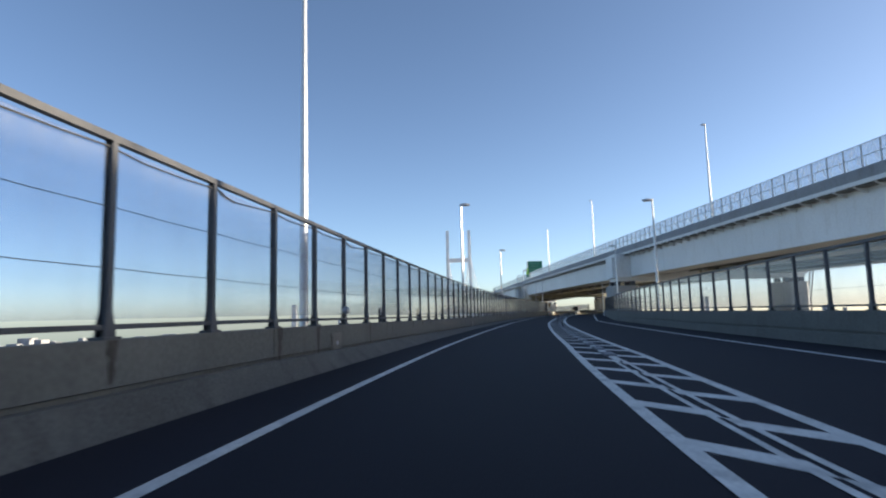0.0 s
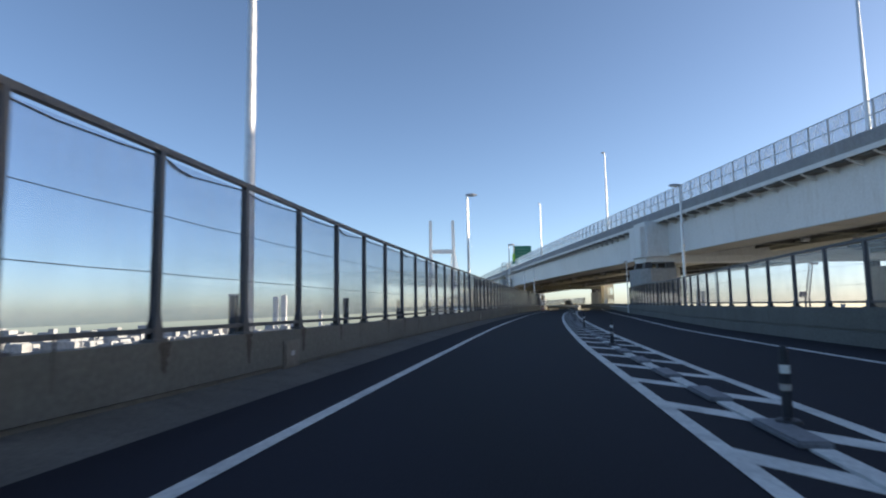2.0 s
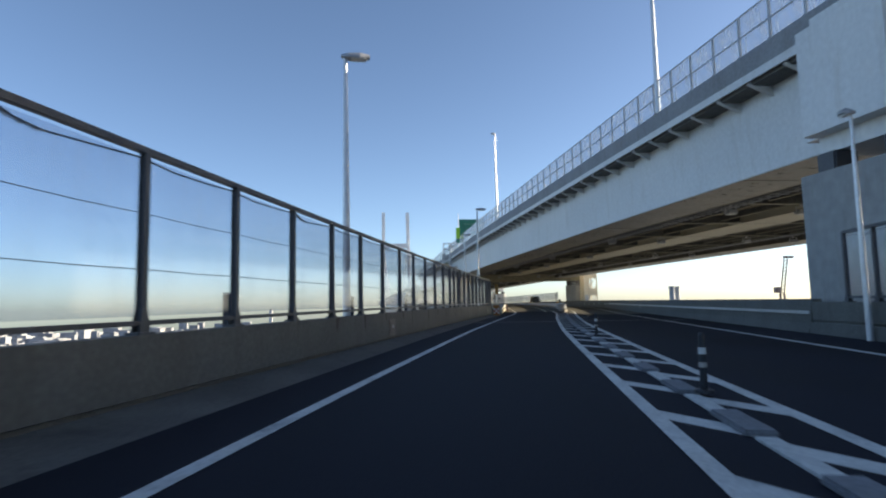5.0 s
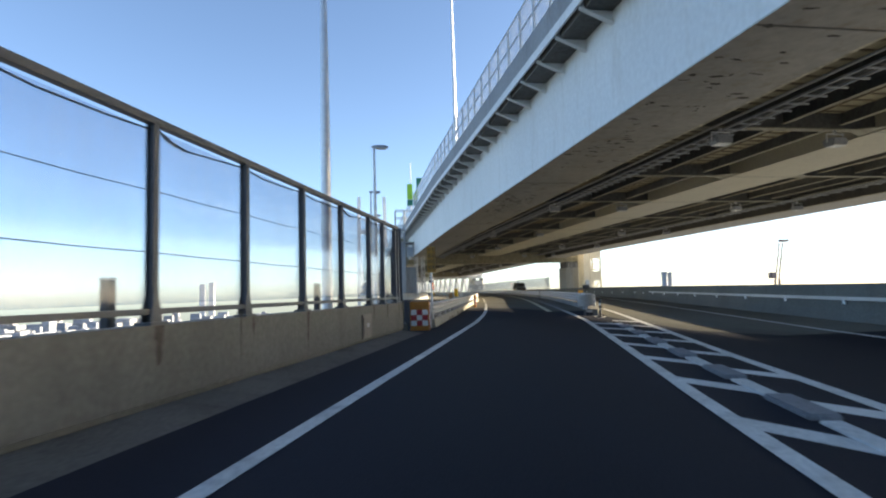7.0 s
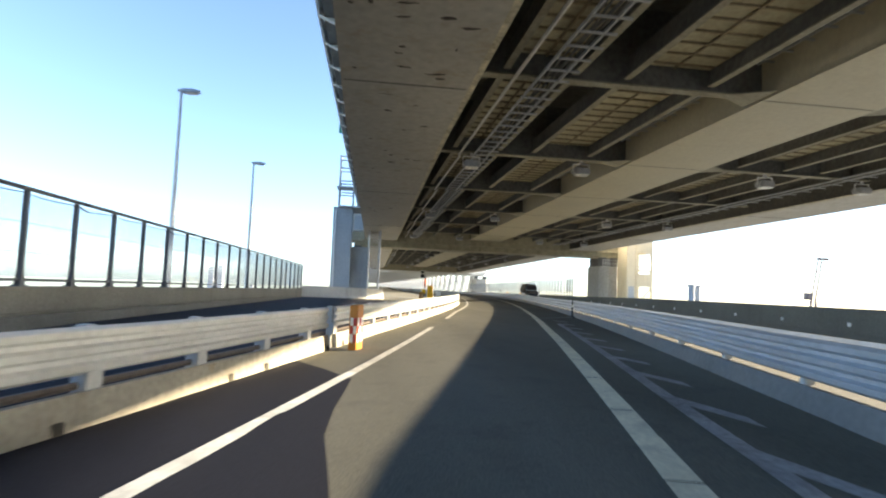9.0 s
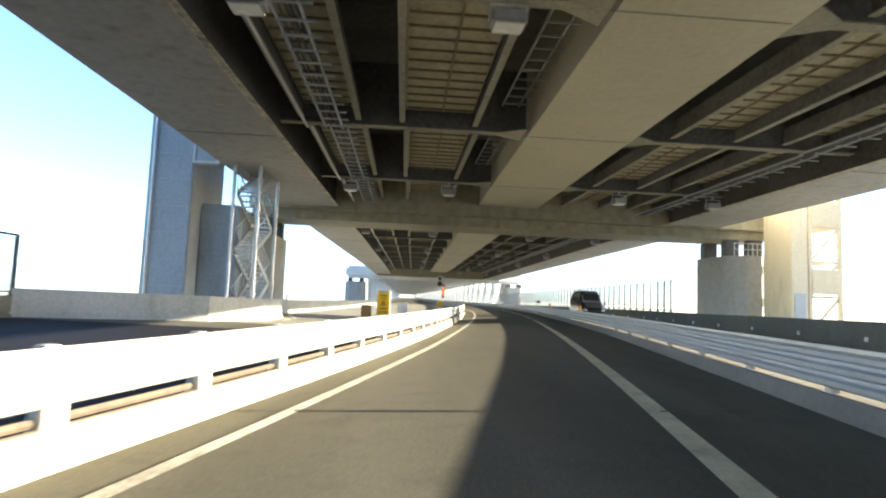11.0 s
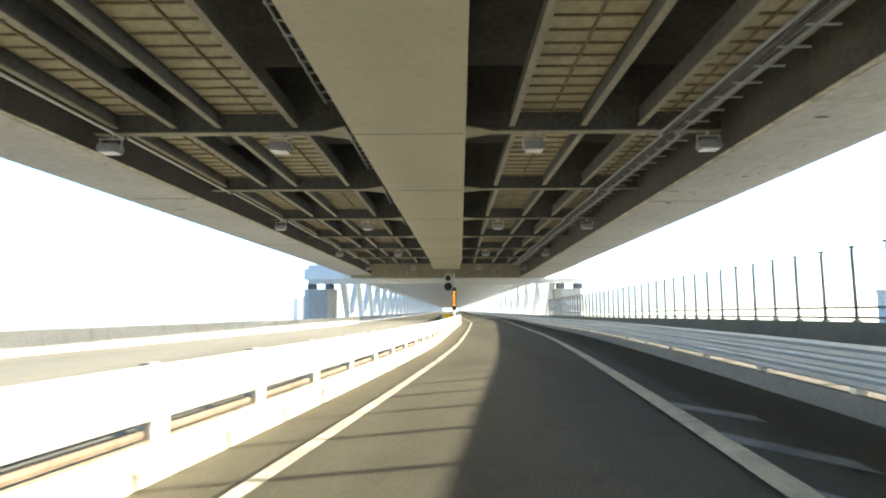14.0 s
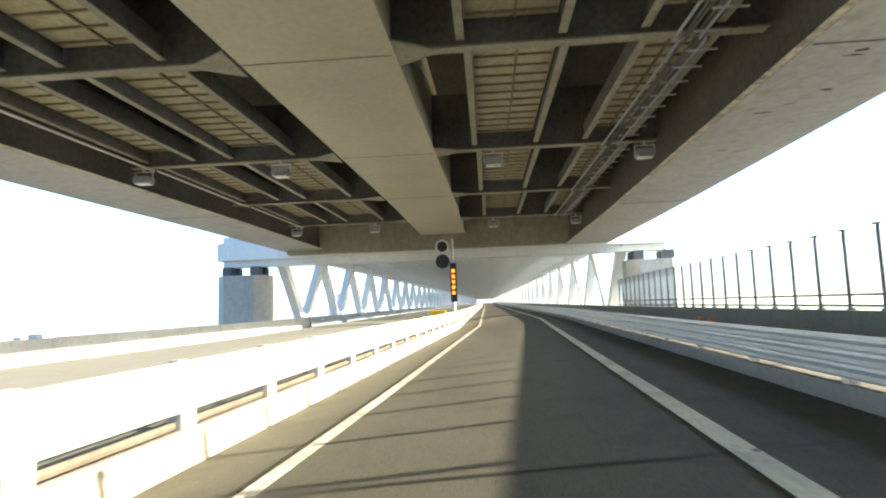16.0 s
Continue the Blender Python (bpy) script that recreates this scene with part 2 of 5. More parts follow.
def swept(profile, stations, closed=True):
    """A section (offset, height) carried through stations (x, y, z, unit vector to the side)."""
    bm = bmesh.new()
    rings = [[bm.verts.new((x + nx * u, y + ny * u, z0 + z)) for u, z in profile] for x, y, z0, nx, ny in stations]
    k = len(profile)
    for r, q in zip(rings, rings[1:]):
        for i in range(k if closed else k - 1):
            bm.faces.new((r[i], r[(i + 1) % k], q[(i + 1) % k], q[i]))
    if closed:
        bm.faces.new(rings[0][::-1])
        bm.faces.new(rings[-1])
    bmesh.ops.recalc_face_normals(bm, faces=bm.faces[:])
    return bm


def lofted(rings):
    k = len(rings[0])
    bm = bmesh.new()
    vs = [[bm.verts.new(p) for p in r] for r in rings]
    for a, b in zip(vs, vs[1:]):
        for i in range(k):
            bm.faces.new((a[i], a[(i + 1) % k], b[(i + 1) % k], b[i]))
    bm.faces.new(vs[0][::-1])
    bm.faces.new(vs[-1])
    bmesh.ops.recalc_face_normals(bm, faces=bm.faces[:])
    return bm


# ---------------------------------------------------------------- the plan
BEND = (-6.7831, -0.1247, 16.4802, 0.8483, -20.8639, -3.7206, 39.4604, 32.4286)


def lane_x(y):
    """The x of the driven line at y; straight before and after the bends."""
    def f(q):
        v = 0.0
        for c in BEND:
            v = v * (q - 130) / 130 + c
        return v
    if y < -5:
        return f(-5) + (y + 5) * 0.1252
    if y > 262:
        return f(262) + (y - 262) * (0.0462 if y < 300 else 0.0) + (38 * 0.0462 if y >= 300 else 0.0)
    return f(y)


def side_way(y):
    s = (lane_x(y + 0.2) - lane_x(y - 0.2)) / 0.4
    k = math.hypot(1, s)
    return 1 / k, -s / k


# the bend is banked: from here on the carriageway falls to the left
BANK = [(145, 0.0), (157, 0.056), (190, 0.062), (215, 0.074), (240, 0.078), (270, 0.092)]


def bank_scale(y, u):
    """How far the banked bend brings a point beside the driven line nearer (right) or farther off (left)."""
    held = max(-4.0, min(4.7, u))
    fade = float(np.interp(u, [-5.5, -4.0, 4.7, 5.4], [0.0, 1.0, 1.0, 0.0]))
    return 1 + fade * (EYE / (EYE + lerp(BANK, y) * held) - 1)


def on_lane(y, u, z=0.0):
    nx, ny = side_way(y)
    k = bank_scale(y, u)
    return Vector((lane_x(y) + nx * u * k, y + ny * u * k, EYE - (EYE - z) * k))


def lerp(table, y):
    """A value between the rows (y, value) of a table."""
    return float(np.interp(y, [a for a, _ in table], [b for _, b in table]))


def along(y0, y1, step, offset=0.0):
    """Stations beside the driven line; offset may be a table."""
    n = max(2, int(math.ceil((y1 - y0) / step)) + 1)
    out = []
    for i in range(n):
        y = y0 + (y1 - y0) * i / (n - 1)
        p = on_lane(y, lerp(offset, y) if isinstance(offset, (list, tuple)) else offset)
        out.append((p.x, p.y, p.z, *side_way(y)))
    return out


def through_points(points, step):
    """Stations on a run of straight pieces (x, y), mitred at the corners."""
    out = []
    before = None
    for (ax, ay), (bx, by) in zip(points, points[1:]):
        d = math.hypot(bx - ax, by - ay)
        n = max(1, round(d / step))
        nx, ny = (by - ay) / d, -(bx - ax) / d
        for i in range(n):
            ux, uy = nx, ny
            if i == 0 and before:
                k = math.hypot(nx + before[0], ny + before[1])
                ux, uy = (nx + before[0]) / k, (ny + before[1]) / k
            out.append((ax + (bx - ax) * i / n, ay + (by - ay) * i / n, 0.0, ux, uy))
        before = (nx, ny)
    out.append((*points[-1], 0.0, nx, ny))
    return out


def spaced(stations, step, first=0.0):
    """Poses every step metres along stations, y of each pose ahead."""
    pts = [Vector(s[:3]) for s in stations]
    out, left = [], first
    for a, b in zip(pts, pts[1:]):
        d = (b - a).length
        while left <= d:
            p = a.lerp(b, left / d)
            out.append(pose(p.x, p.y, p.z, 0, 0, math.degrees(math.atan2(-(b - a).x, (b - a).y))))
            left += step
        left -= d
    return out


DECK = [(-200, 52.2), (172, 52.2), (300, 54.4), (2000, 54.6)]


def deck_x(y):
    return lerp(DECK, y)


LEFT_LINE = [(-70, -2.6), (-10, -2.57), (5, -2.62), (20, -2.59), (35, -2.42), (50, -2.25), (65, -2.2), (80, -2.13), (95, -2.23), (110, -2.31), (125, -2.14), (140, -1.9), (155, -2.14), (170, -2.42), (185, -2.53), (200, -2.15), (215, -1.97), (230, -1.86), (245, -1.87), (260, -1.86), (275, -1.76), (500, -1.9)]
ZEB_L = [(-70, 1.45), (-10, 1.46), (5, 1.48), (20, 1.64), (35, 1.51), (50, 1.44), (65, 1.54), (80, 1.59), (95, 1.56), (110, 1.47), (125, 1.62), (140, 2.05), (150, 1.92), (158, 1.8), (175, 1.85)]
ZEB_R = [(-70, 2.95), (5, 2.98), (15, 3.2), (45, 2.9), (75, 3.0), (116, 2.88), (129, 3.2), (150, 4.2)]
RIGHT_LINE = [(142, 1.25), (155, 1.09), (170, 1.15), (185, 1.35), (200, 1.59), (215, 1.77), (230, 1.85), (245, 1.79), (260, 1.73), (275, 1.69), (500, 1.95)]
FAR_LINE = [(-70, 7.3), (12, 7.3), (50, 6.3), (60, 6.25), (80, 7.05), (90, 7.1), (121, 7.1), (134, 7.0), (168, 8.5), (200, 10.5), (300, 9.3), (500, 9.3)]
WALL_L = [(-70, -4.4), (10, -4.43), (30, -4.6), (45, -4.65), (60, -4.6), (75, -4.5), (97, -4.3), (119, -4.1), (128, -3.95), (137, -3.72)]
WALL_R = [(-70, 9.3), (15, 9.3), (50, 8.4), (60, 8.2), (80, 9.0), (106, 9.2)]
CURB_L = [(136, -3.0), (143, -3.2), (150, -3.28), (160, -3.3), (168, -3.33), (180, -3.15), (195, -2.78), (204, -2.62), (215, -2.55), (225, -2.5), (270, -2.5), (310, -2.55), (500, -2.6)]
CURB_R = [(142.5, 2.22), (148, 3.05), (165, 3.25), (190, 3.6), (205, 3.95), (270, 4.0), (500, 4.1)]
EDGE_L = [(30.42, 136.35), (31.4, 162.0), (33.2, 204.5), (39.0, 207.0), (40.6, 209.6), (40.4, 213.5), (39.0, 219.0), (38.65, 226.0), (38.85, 244.0), (41.4, 282.0), (42.2, 300.0), (41.5, 318.0), (41.5, 1400.0)]
# the joining ramp lies a little lower and climbs to the main road: height of its outer edge, height of its wall
RAMP_Z = [(204.5, 0.0), (213.5, -0.08), (219.0, -0.12), (230.0, -0.28), (245.0, -0.36), (260.0, -0.39), (282.0, -0.43), (318.0, -0.5)]
# the opposite carriageway falls away a little towards the bridge
MEDIAN_Z = [(142, 0.0), (170, 0.0), (195, -0.08), (225, -0.1), (240, -0.1), (255, -0.15), (270, -0.25), (290, -0.35), (520, -0.4)]
EDGE_Z = [(106, 0.0), (190, 0.0), (218, -0.15), (230, -0.18), (245, -0.21), (260, -0.29), (280, -0.45), (318, -0.6)]
RAMP_WALL = [(204.5, 0.98), (213.5, 0.9), (318.0, 0.9)]
EDGE_R = [(on_lane(106, 9.2).x, on_lane(106, 9.2).y), (43.3, 134.0), (54.5, 168.0), (61.5, 205.0), (65.8, 228.0), (67.0, 250.0), (68.2, 290.0), (69.2, 318.0), (69.2, 1400.0)]


# ---------------------------------------------------------------- ground, road
TILT = 0.032        # the viaduct climbs towards the bridge: the land falls away ahead by this


def land(y):
    return -26 - TILT * y


bm = bmesh.new()
ring = []
for k in range(64):
    x, y = 4300 * math.cos(2 * math.pi * k / 64), 300 + 4300 * math.sin(2 * math.pi * k / 64)
    ring.append(bm.verts.new((x, y, land(y))))
bm.faces.new(ring)
tagged(part("ground", bm, GROUND), "flat grey harbour land far below the viaduct", "ground", kind="structure")


def left_edge(y):
    return on_lane(y, lerp(WALL_L, y) - 0.3) if y < 135 else Vector((lerp([(b, a) for a, b in EDGE_L], y) - 0.3, y, lerp(RAMP_Z, y)))


def right_edge(y):
    return on_lane(y, lerp(WALL_R, y) + 0.3) if y < 106 else Vector((lerp([(b, a) for a, b in EDGE_R], y) + 0.3, y, lerp(EDGE_Z, y)))


def pavement(name, y0, y1, material, label):
    bm = bmesh.new()
    rows = []
    for y in np.linspace(y0, y1, int((y1 - y0) / 1.0) + 1):
        a, b = left_edge(y), right_edge(y)
        if y > 138:
            c = on_lane(y, lerp(CURB_L, y) - 0.3)
            d, e, f = on_lane(y, 2.3), on_lane(y, lerp(CURB_R, y) + 0.3, lerp(MEDIAN_Z, y)), on_lane(y, 5.4, lerp(MEDIAN_Z, y))
            line = [a.lerp(c, k / 4) for k in range(4)] + [c.lerp(d, k / 4) for k in range(4)] + [d, e, f, f.lerp(b, 0.5), b]
        else:
            line = [a.lerp(b, k / 12) for k in range(13)]
        rows.append([bm.verts.new(p) for p in line] + [bm.verts.new(b + Vector((0, 0, -0.9))), bm.verts.new(a + Vector((0, 0, -0.9)))])
    for r, q in zip(rows, rows[1:]):
        for k in range(15):
            bm.faces.new((r[k], r[(k + 1) % 15], q[(k + 1) % 15], q[k]))
    bmesh.ops.recalc_face_normals(bm, faces=bm.faces[:])
    tagged(part(name, bm, material), label, "road", kind="structure")


pavement("road", -70, 147, ASPHALT, "dark smooth asphalt carriageway on the viaduct")
pavement("road_bridge", 147, 1400, ASPHALT_OLD, "worn grey asphalt carriageway under the upper deck")
tagged(part("service_ledge", swept([(-0.3, -0.5), (-2.7, -0.5), (-2.7, -0.1), (-0.3, -0.1)], along(-70, 136, 3.0, WALL_L)), CONCRETE_GREY), "narrow concrete ledge outside the barrier wall", "ledge", kind="structure")


def painted(name, table, y0, y1, wide=0.17, material=LINE, label="white painted road line"):
    ob = part(name, swept([(-wide / 2, 0.008), (wide / 2, 0.008)], along(y0, y1, 1.5, table), closed=False), material)
    return tagged(ob, label, "road marking", kind="structure")


painted("edge_line", LEFT_LINE, -70, 160)
painted("edge_line", LEFT_LINE, 160, 171, 0.16, LINE_WORN, "worn cream painted edge line")
painted("edge_line", LEFT_LINE, 177, 900, 0.16, LINE_WORN, "worn cream painted edge line")
painted("zebra_border", ZEB_L, -70, 148)
painted("zebra_border", ZEB_L, 148, 172, 0.17, LINE_FAINT, "faint white painted road line")
painted("zebra_border", ZEB_R, -70, 148)
for k in range(17):
    painted("lane_line", RIGHT_LINE, 147.0 + 2.08 * k, 149.05 + 2.08 * k, 0.24, LINE_YELLOW, "cream painted road line, cracked across, worn")
for y0, y1 in ((182.36, 217.5), (221.8, 223.85), (223.9, 226.0), (229.9, 900)):
    painted("lane_line", RIGHT_LINE, y0, y1, 0.24, LINE_YELLOW, "cream painted road line, worn")
for y0, y1 in ((217.5, 221.8), (226.0, 229.9)):
    painted("lane_line", RIGHT_LINE, y0, y1, 0.2, LINE_FAINT, "faint rubbed-off painted road line")
painted("far_edge_line", FAR_LINE, -70, 500)
ramp_edge = [(x, y, lerp(RAMP_Z, y), nx, ny) for x, y, z, nx, ny in through_points(EDGE_L[4:12], 2.0)]
tagged(part("ramp_line", swept([(0.75, 0.006), (0.92, 0.006)], ramp_edge, closed=False), LINE), "white painted edge line of the joining ramp", "road marking", kind="structure")
ZEB_M = [(y, (lerp(ZEB_L, y) + lerp(ZEB_R, y)) / 2) for y in range(-70, 146, 5)]

# hatching bars between the borders
zebra = thing("zebra_hatching", "white diagonal hatching bars between two lanes", "road marking", kind="structure")
for y in np.arange(-20.0, 138.0, 2.25):
    for half, (ta, tb) in enumerate(((ZEB_L, ZEB_M), (ZEB_M, ZEB_R))):
        y2 = y + 0.9 * half
        bm = bmesh.new()
        ends = []
        for t, dy in ((ta, 0.45), (tb, -0.45)):
            for e in (-0.24, 0.24):
                ends.append(bm.verts.new(on_lane(y2 + dy + e, lerp(t, y2 + dy + e), 0.006)))
        bm.faces.new((ends[0], ends[2], ends[3], ends[1]))
        part("bar", bm, LINE, zebra)
for y in np.arange(151.9, 174.0, 2.0):
    bm = bmesh.new()
    ends = [bm.verts.new(on_lane(y + d, u, 0.01)) for u, d in ((1.85, 0.3), (1.85, -0.2), (2.35, -1.2), (2.35, -0.8))]
    bm.faces.new(ends)
    part("bar", bm, LINE_FAINT, zebra)
for y in np.arange(212.85, 240.0, 1.65):
    bm = bmesh.new()
    ends = [bm.verts.new(on_lane(y + d, u + lerp(RIGHT_LINE, y), 0.01)) for u, d in ((0.1, 0.25), (0.1, -0.2), (0.8, -1.2), (0.8, -0.85))]
    bm.faces.new(ends)
    part("bar", bm, LINE_FAINT, zebra)
bm = bmesh.new()
ends = [bm.verts.new(on_lane(y, u, 0.01)) for u, y in ((1.3, 176.2), (1.3, 175.9), (3.2, 176.1), (3.2, 176.4))]
bm.faces.new(ends)
part("bar", bm, LINE_FAINT, zebra)

for d in (-0.1, 0.1):
    painted("zebra_middle", [(y, u + d) for y, u in ZEB_M], -40, 13.6, 0.08, LINE, "thin white painted middle line of the hatched strip")

# low separator blocks down the middle of the hatching
RUBBER = surface("grey_separator_rubber", (0.2, 0.205, 0.215), 0.7, spread=0.2, coarse=2, fine=20, bump=0.1, stain=0.4)
bm = bevelled((0, 0, 0.025), (0.28, 1.0, 0.07), 0.02)
BLOCK_A = shared("block", bm, RUBBER)
BLOCK_B = shared("painted_block", bevelled((0, 0, 0.01), (0.18, 1.1, 0.03), 0.006), LINE)
separator = thing("lane_separator", "row of low grey and white separator blocks in the hatched strip", "lane separator")
for n, m in enumerate(spaced(along(14, 137, 2.0, ZEB_M), 1.13)):
    if n % 2:
        piece("block", BLOCK_A, separator, m)
    else:
        piece("painted_block", BLOCK_B, separator, m)

# tan-grey patch of the opposite lane at the head of the median
bm = bmesh.new()
rows = []
for y in np.linspace(132.4, 147.0, 9):
    u0 = lerp([(132.4, 5.5), (134.2, 4.1), (141, 3.1), (147, 3.4)], y)
    a = on_lane(y, u0, 0.002)
    b = right_edge(a.y) - Vector((0.4, 0, -0.002))
    rows.append((bm.verts.new(a), bm.verts.new(b)))
for (a, b), (c, d) in zip(rows, rows[1:]):
    bm.faces.new((a, b, d, c))
tagged(part("road_patch", bm, ASPHALT_OLD), "tan-grey asphalt of the opposite lane", "road", kind="structure")

def overlay(name, y0, y1, ends, material, label):
    """A thin layer on the pavement from near the edge wall to the kerb line, or on to the offset that the table ends gives."""
    bm = bmesh.new()
    rows = []
    up = Vector((0, 0, 0.004))
    for y in np.linspace(y0, y1, int(y1 - y0) + 1):
        side, curb = left_edge(y), lerp(CURB_L, y) - 0.3
        c = on_lane(y, curb)
        line = [side.lerp(c, 0.05), side.lerp(c, 0.5), c]
        if ends:
            line += [c.lerp(on_lane(y, max(lerp(ends, y), curb + 0.01)), k / 3) for k in (1, 2, 3)]
        rows.append([bm.verts.new(p + up) for p in line])
    for r, q in zip(rows, rows[1:]):
        for k in range(len(r) - 1):
            bm.faces.new((r[k], r[k + 1], q[k + 1], q[k]))
    tagged(part(name, bm, material), label, "road", kind="structure")


# slanted end of the dark layer holds the girder's shadow edge in its shape
overlay("road_overlay", 146.9, 161.4, [(146.9, 1.25), (148.2, 1.2), (156.5, -1.6), (159.4, -2.1), (161.4, -3.3)], ASPHALT, "dark smooth asphalt layer, its slanted end the girder's shadow edge")
overlay("ramp_overlay", 161.4, 204.0, None, ASPHALT, "dark smooth asphalt of the joining ramp")
RAMP_PALE = surface("pale_ramp_concrete", (0.27, 0.26, 0.22), 0.85, spread=0.16, coarse=0.3, fine=60, bump=0.05, stretch=(1, 0.15, 1), stain=0.4, stain_colour=(0.14, 0.13, 0.11))
overlay("ramp_pavement", 207.0, 330.0, None, RAMP_PALE, "pale worn pavement of the joining ramp")

# resurfacing seams across and along the lanes
SEAM = surface("tar_seam", (0.018, 0.018, 0.019), 0.55, spread=0.1, coarse=2, fine=20, bump=0.1)
JOINT_PATCH = surface("grey_joint_patch", (0.04, 0.041, 0.047), 0.85, spread=0.45, coarse=1.6, fine=30, bump=0.2, stretch=(0.4, 2.5, 1), stain=0.6, stain_colour=(0.11, 0.11, 0.115))
seams = thing("asphalt_seams", "dark tar joints in the asphalt", "road joint", kind="structure")
for y in (34.0, 88.0, 168.0, 190.0, 209.0, 226.0, 247.0, 270.0, 296.0):
    u0, u1 = lerp(LEFT_LINE, y) - 0.9, 2.6
    bm = bmesh.new()
    a, b = [], []
    for k in range(9):
        u = u0 + (u1 - u0) * k / 8
        a.append(bm.verts.new(on_lane(y + 0.03 + 0.02 * math.sin(7 * k + y), u, 0.006)))
        b.append(bm.verts.new(on_lane(y - 0.03 + 0.02 * math.sin(5 * k + y), u, 0.006)))
    for k in range(8):
        bm.faces.new((b[k], b[k + 1], a[k + 1], a[k]))
    part("joint", bm, SEAM, seams)

# expansion joint of the viaduct: a patched band with two steel edges
JOINT_STEEL = surface("dusty_joint_steel", (0.2, 0.2, 0.2), 0.55, 0.4, spread=0.35, coarse=2.5, fine=20, bump=0.1, stain=0.8, stain_colour=(0.03, 0.03, 0.035))
joint = thing("expansion_joint", "patched expansion joint with dusty steel edges across the road", "road joint", kind="structure")
for name, y0, y1, z, mat in (("patch", 118.5, 118.96, 0.009, JOINT_PATCH), ("patch", 119.24, 119.5, 0.009, JOINT_PATCH), ("gap", 119.02, 119.18, 0.008, SEAM), ("steel_edge", 118.96, 119.02, 0.014, JOINT_STEEL), ("steel_edge", 119.18, 119.24, 0.014, JOINT_STEEL)):
    bm = bmesh.new()
    rows = []
    for k in range(25):
        u = -3.3 + 11.6 * k / 24
        e = 0.035 * math.sin(2.1 * k + y0) * (name == "patch")
        rows.append((bm.verts.new(on_lane(y0 + e * (y0 < 119), u, z)), bm.verts.new(on_lane(y1 + e * (y0 > 119), u, z))))
    for (a, b), (c, d) in zip(rows, rows[1:]):
        bm.faces.new((a, c, d, b))
    part(name, bm, mat, joint)

rows = [(on_lane(316.2, u, 0.012), on_lane(318.4, u, 0.012)) for u in np.linspace(-2.4, 3.6, 7)]
bm = bmesh.new()
vs = [[bm.verts.new(p) for p in r] for r in rows]
for r, q in zip(vs, vs[1:]):
    bm.faces.new((r[0], q[0], q[1], r[1]))
tagged(part("bridge_joint", bm, CONCRETE_PALE), "pale concrete joint where the bridge begins", "road joint", kind="structure")

# ---------------------------------------------------------------- walls with clear fences
FOOT_L = [(-70, -4.04), (10, -4.06), (30, -3.82), (50, -3.53), (70, -3.38), (90, -3.28), (110, -3.36), (125, -3.33), (137, -3.03)]
APRON_Z = [(-70, 0.4), (10, 0.4), (30, 0.2), (45, 0.08), (60, 0.06), (120, 0.09), (140, 0.06)]
WALL = [(0.22, 0.0), (0.18, 0.34), (0.06, 0.35), (0.06, 0.41), (0.11, 0.425), (0.1, 0.98), (-0.16, 0.98), (-0.16, -0.9), (0.22, -0.9)]


def barrier(name, stations, flip, label, section=WALL, material=CONCRETE):
    prof = [(-u, z) for u, z in section] if flip else section
    return tagged(part(name, swept(prof, stations), material), label, "wall", kind="structure")


FENCE_H = 2.12
bm = bmesh.new()
outline = [(-0.05, -0.045), (-0.038, -0.045), (-0.038, -0.012), (0.038, -0.012), (0.038, -0.045), (0.05, -0.045)]
outline += [(-x, -y) for x, y in outline]
rings = [[bm.verts.new((x * (1 + 0.25 * f), y * (1 + 1.2 * f), z)) for x, y in outline] for z, f in ((0.03, 1.0), (0.12, 0.8), (0.3, 0.0), (FENCE_H, 0.0))]
for a, b in zip(rings, rings[1:]):
    for k in range(12):
        bm.faces.new((a[k], a[(k + 1) % 12], b[(k + 1) % 12], b[k]))
bm.faces.new(rings[-1])
POST_DATA = shared("post", bm, DARK_STEEL)
PLATE_DATA = shared("base_plate", bevelled((0, 0, 0.015), (0.2, 0.3, 0.03), 0.006), DARK_STEEL)
bm = box(bmesh.new(), (0, 1.0, 1.12), (0.012, 1.88, 1.82))
PANE_DATA = shared("pane", bm, PANE)
WIRE_LOW = shared("wire", tube(bmesh.new(), [(0.03, 0.05, 0.74), (0.03, 1.0, 0.733), (0.03, 1.95, 0.74)], [0.005] * 3, 5), DARK_STEEL)
WIRE_MID = shared("wire", tube(bmesh.new(), [(0.03, 0.05, 1.38), (0.03, 1.0, 1.37), (0.03, 1.95, 1.38)], [0.005] * 3, 5), DARK_STEEL)
WIRE_TOP = shared("wire", tube(bmesh.new(), [(0.03, 0.05, 2.0), (0.03, 0.5, 1.97), (0.03, 1.3, 1.985), (0.03, 1.95, 2.02)], [0.011] * 4, 5), DARK_STEEL)
# the top wire with shreds of old sheeting caught on it
bm = tube(bmesh.new(), [(0.03, 0.05, 2.03), (0.03, 0.3, 1.96), (0.03, 0.6, 1.93), (0.03, 1.3, 1.975), (0.03, 1.95, 2.02)], [0.011] * 5, 5)
torn = random.Random(5)
for k in range(9):
    y = 0.12 + 0.055 * k
    z = lerp([(0.05, 2.03), (0.3, 1.96), (0.6, 1.93)], y)
    box(bm, (0.03, y, z - 0.012), (0.012, torn.uniform(0.015, 0.04), torn.uniform(0.02, 0.06)))
WIRE_TORN = shared("wire", bm, DARK_STEEL)


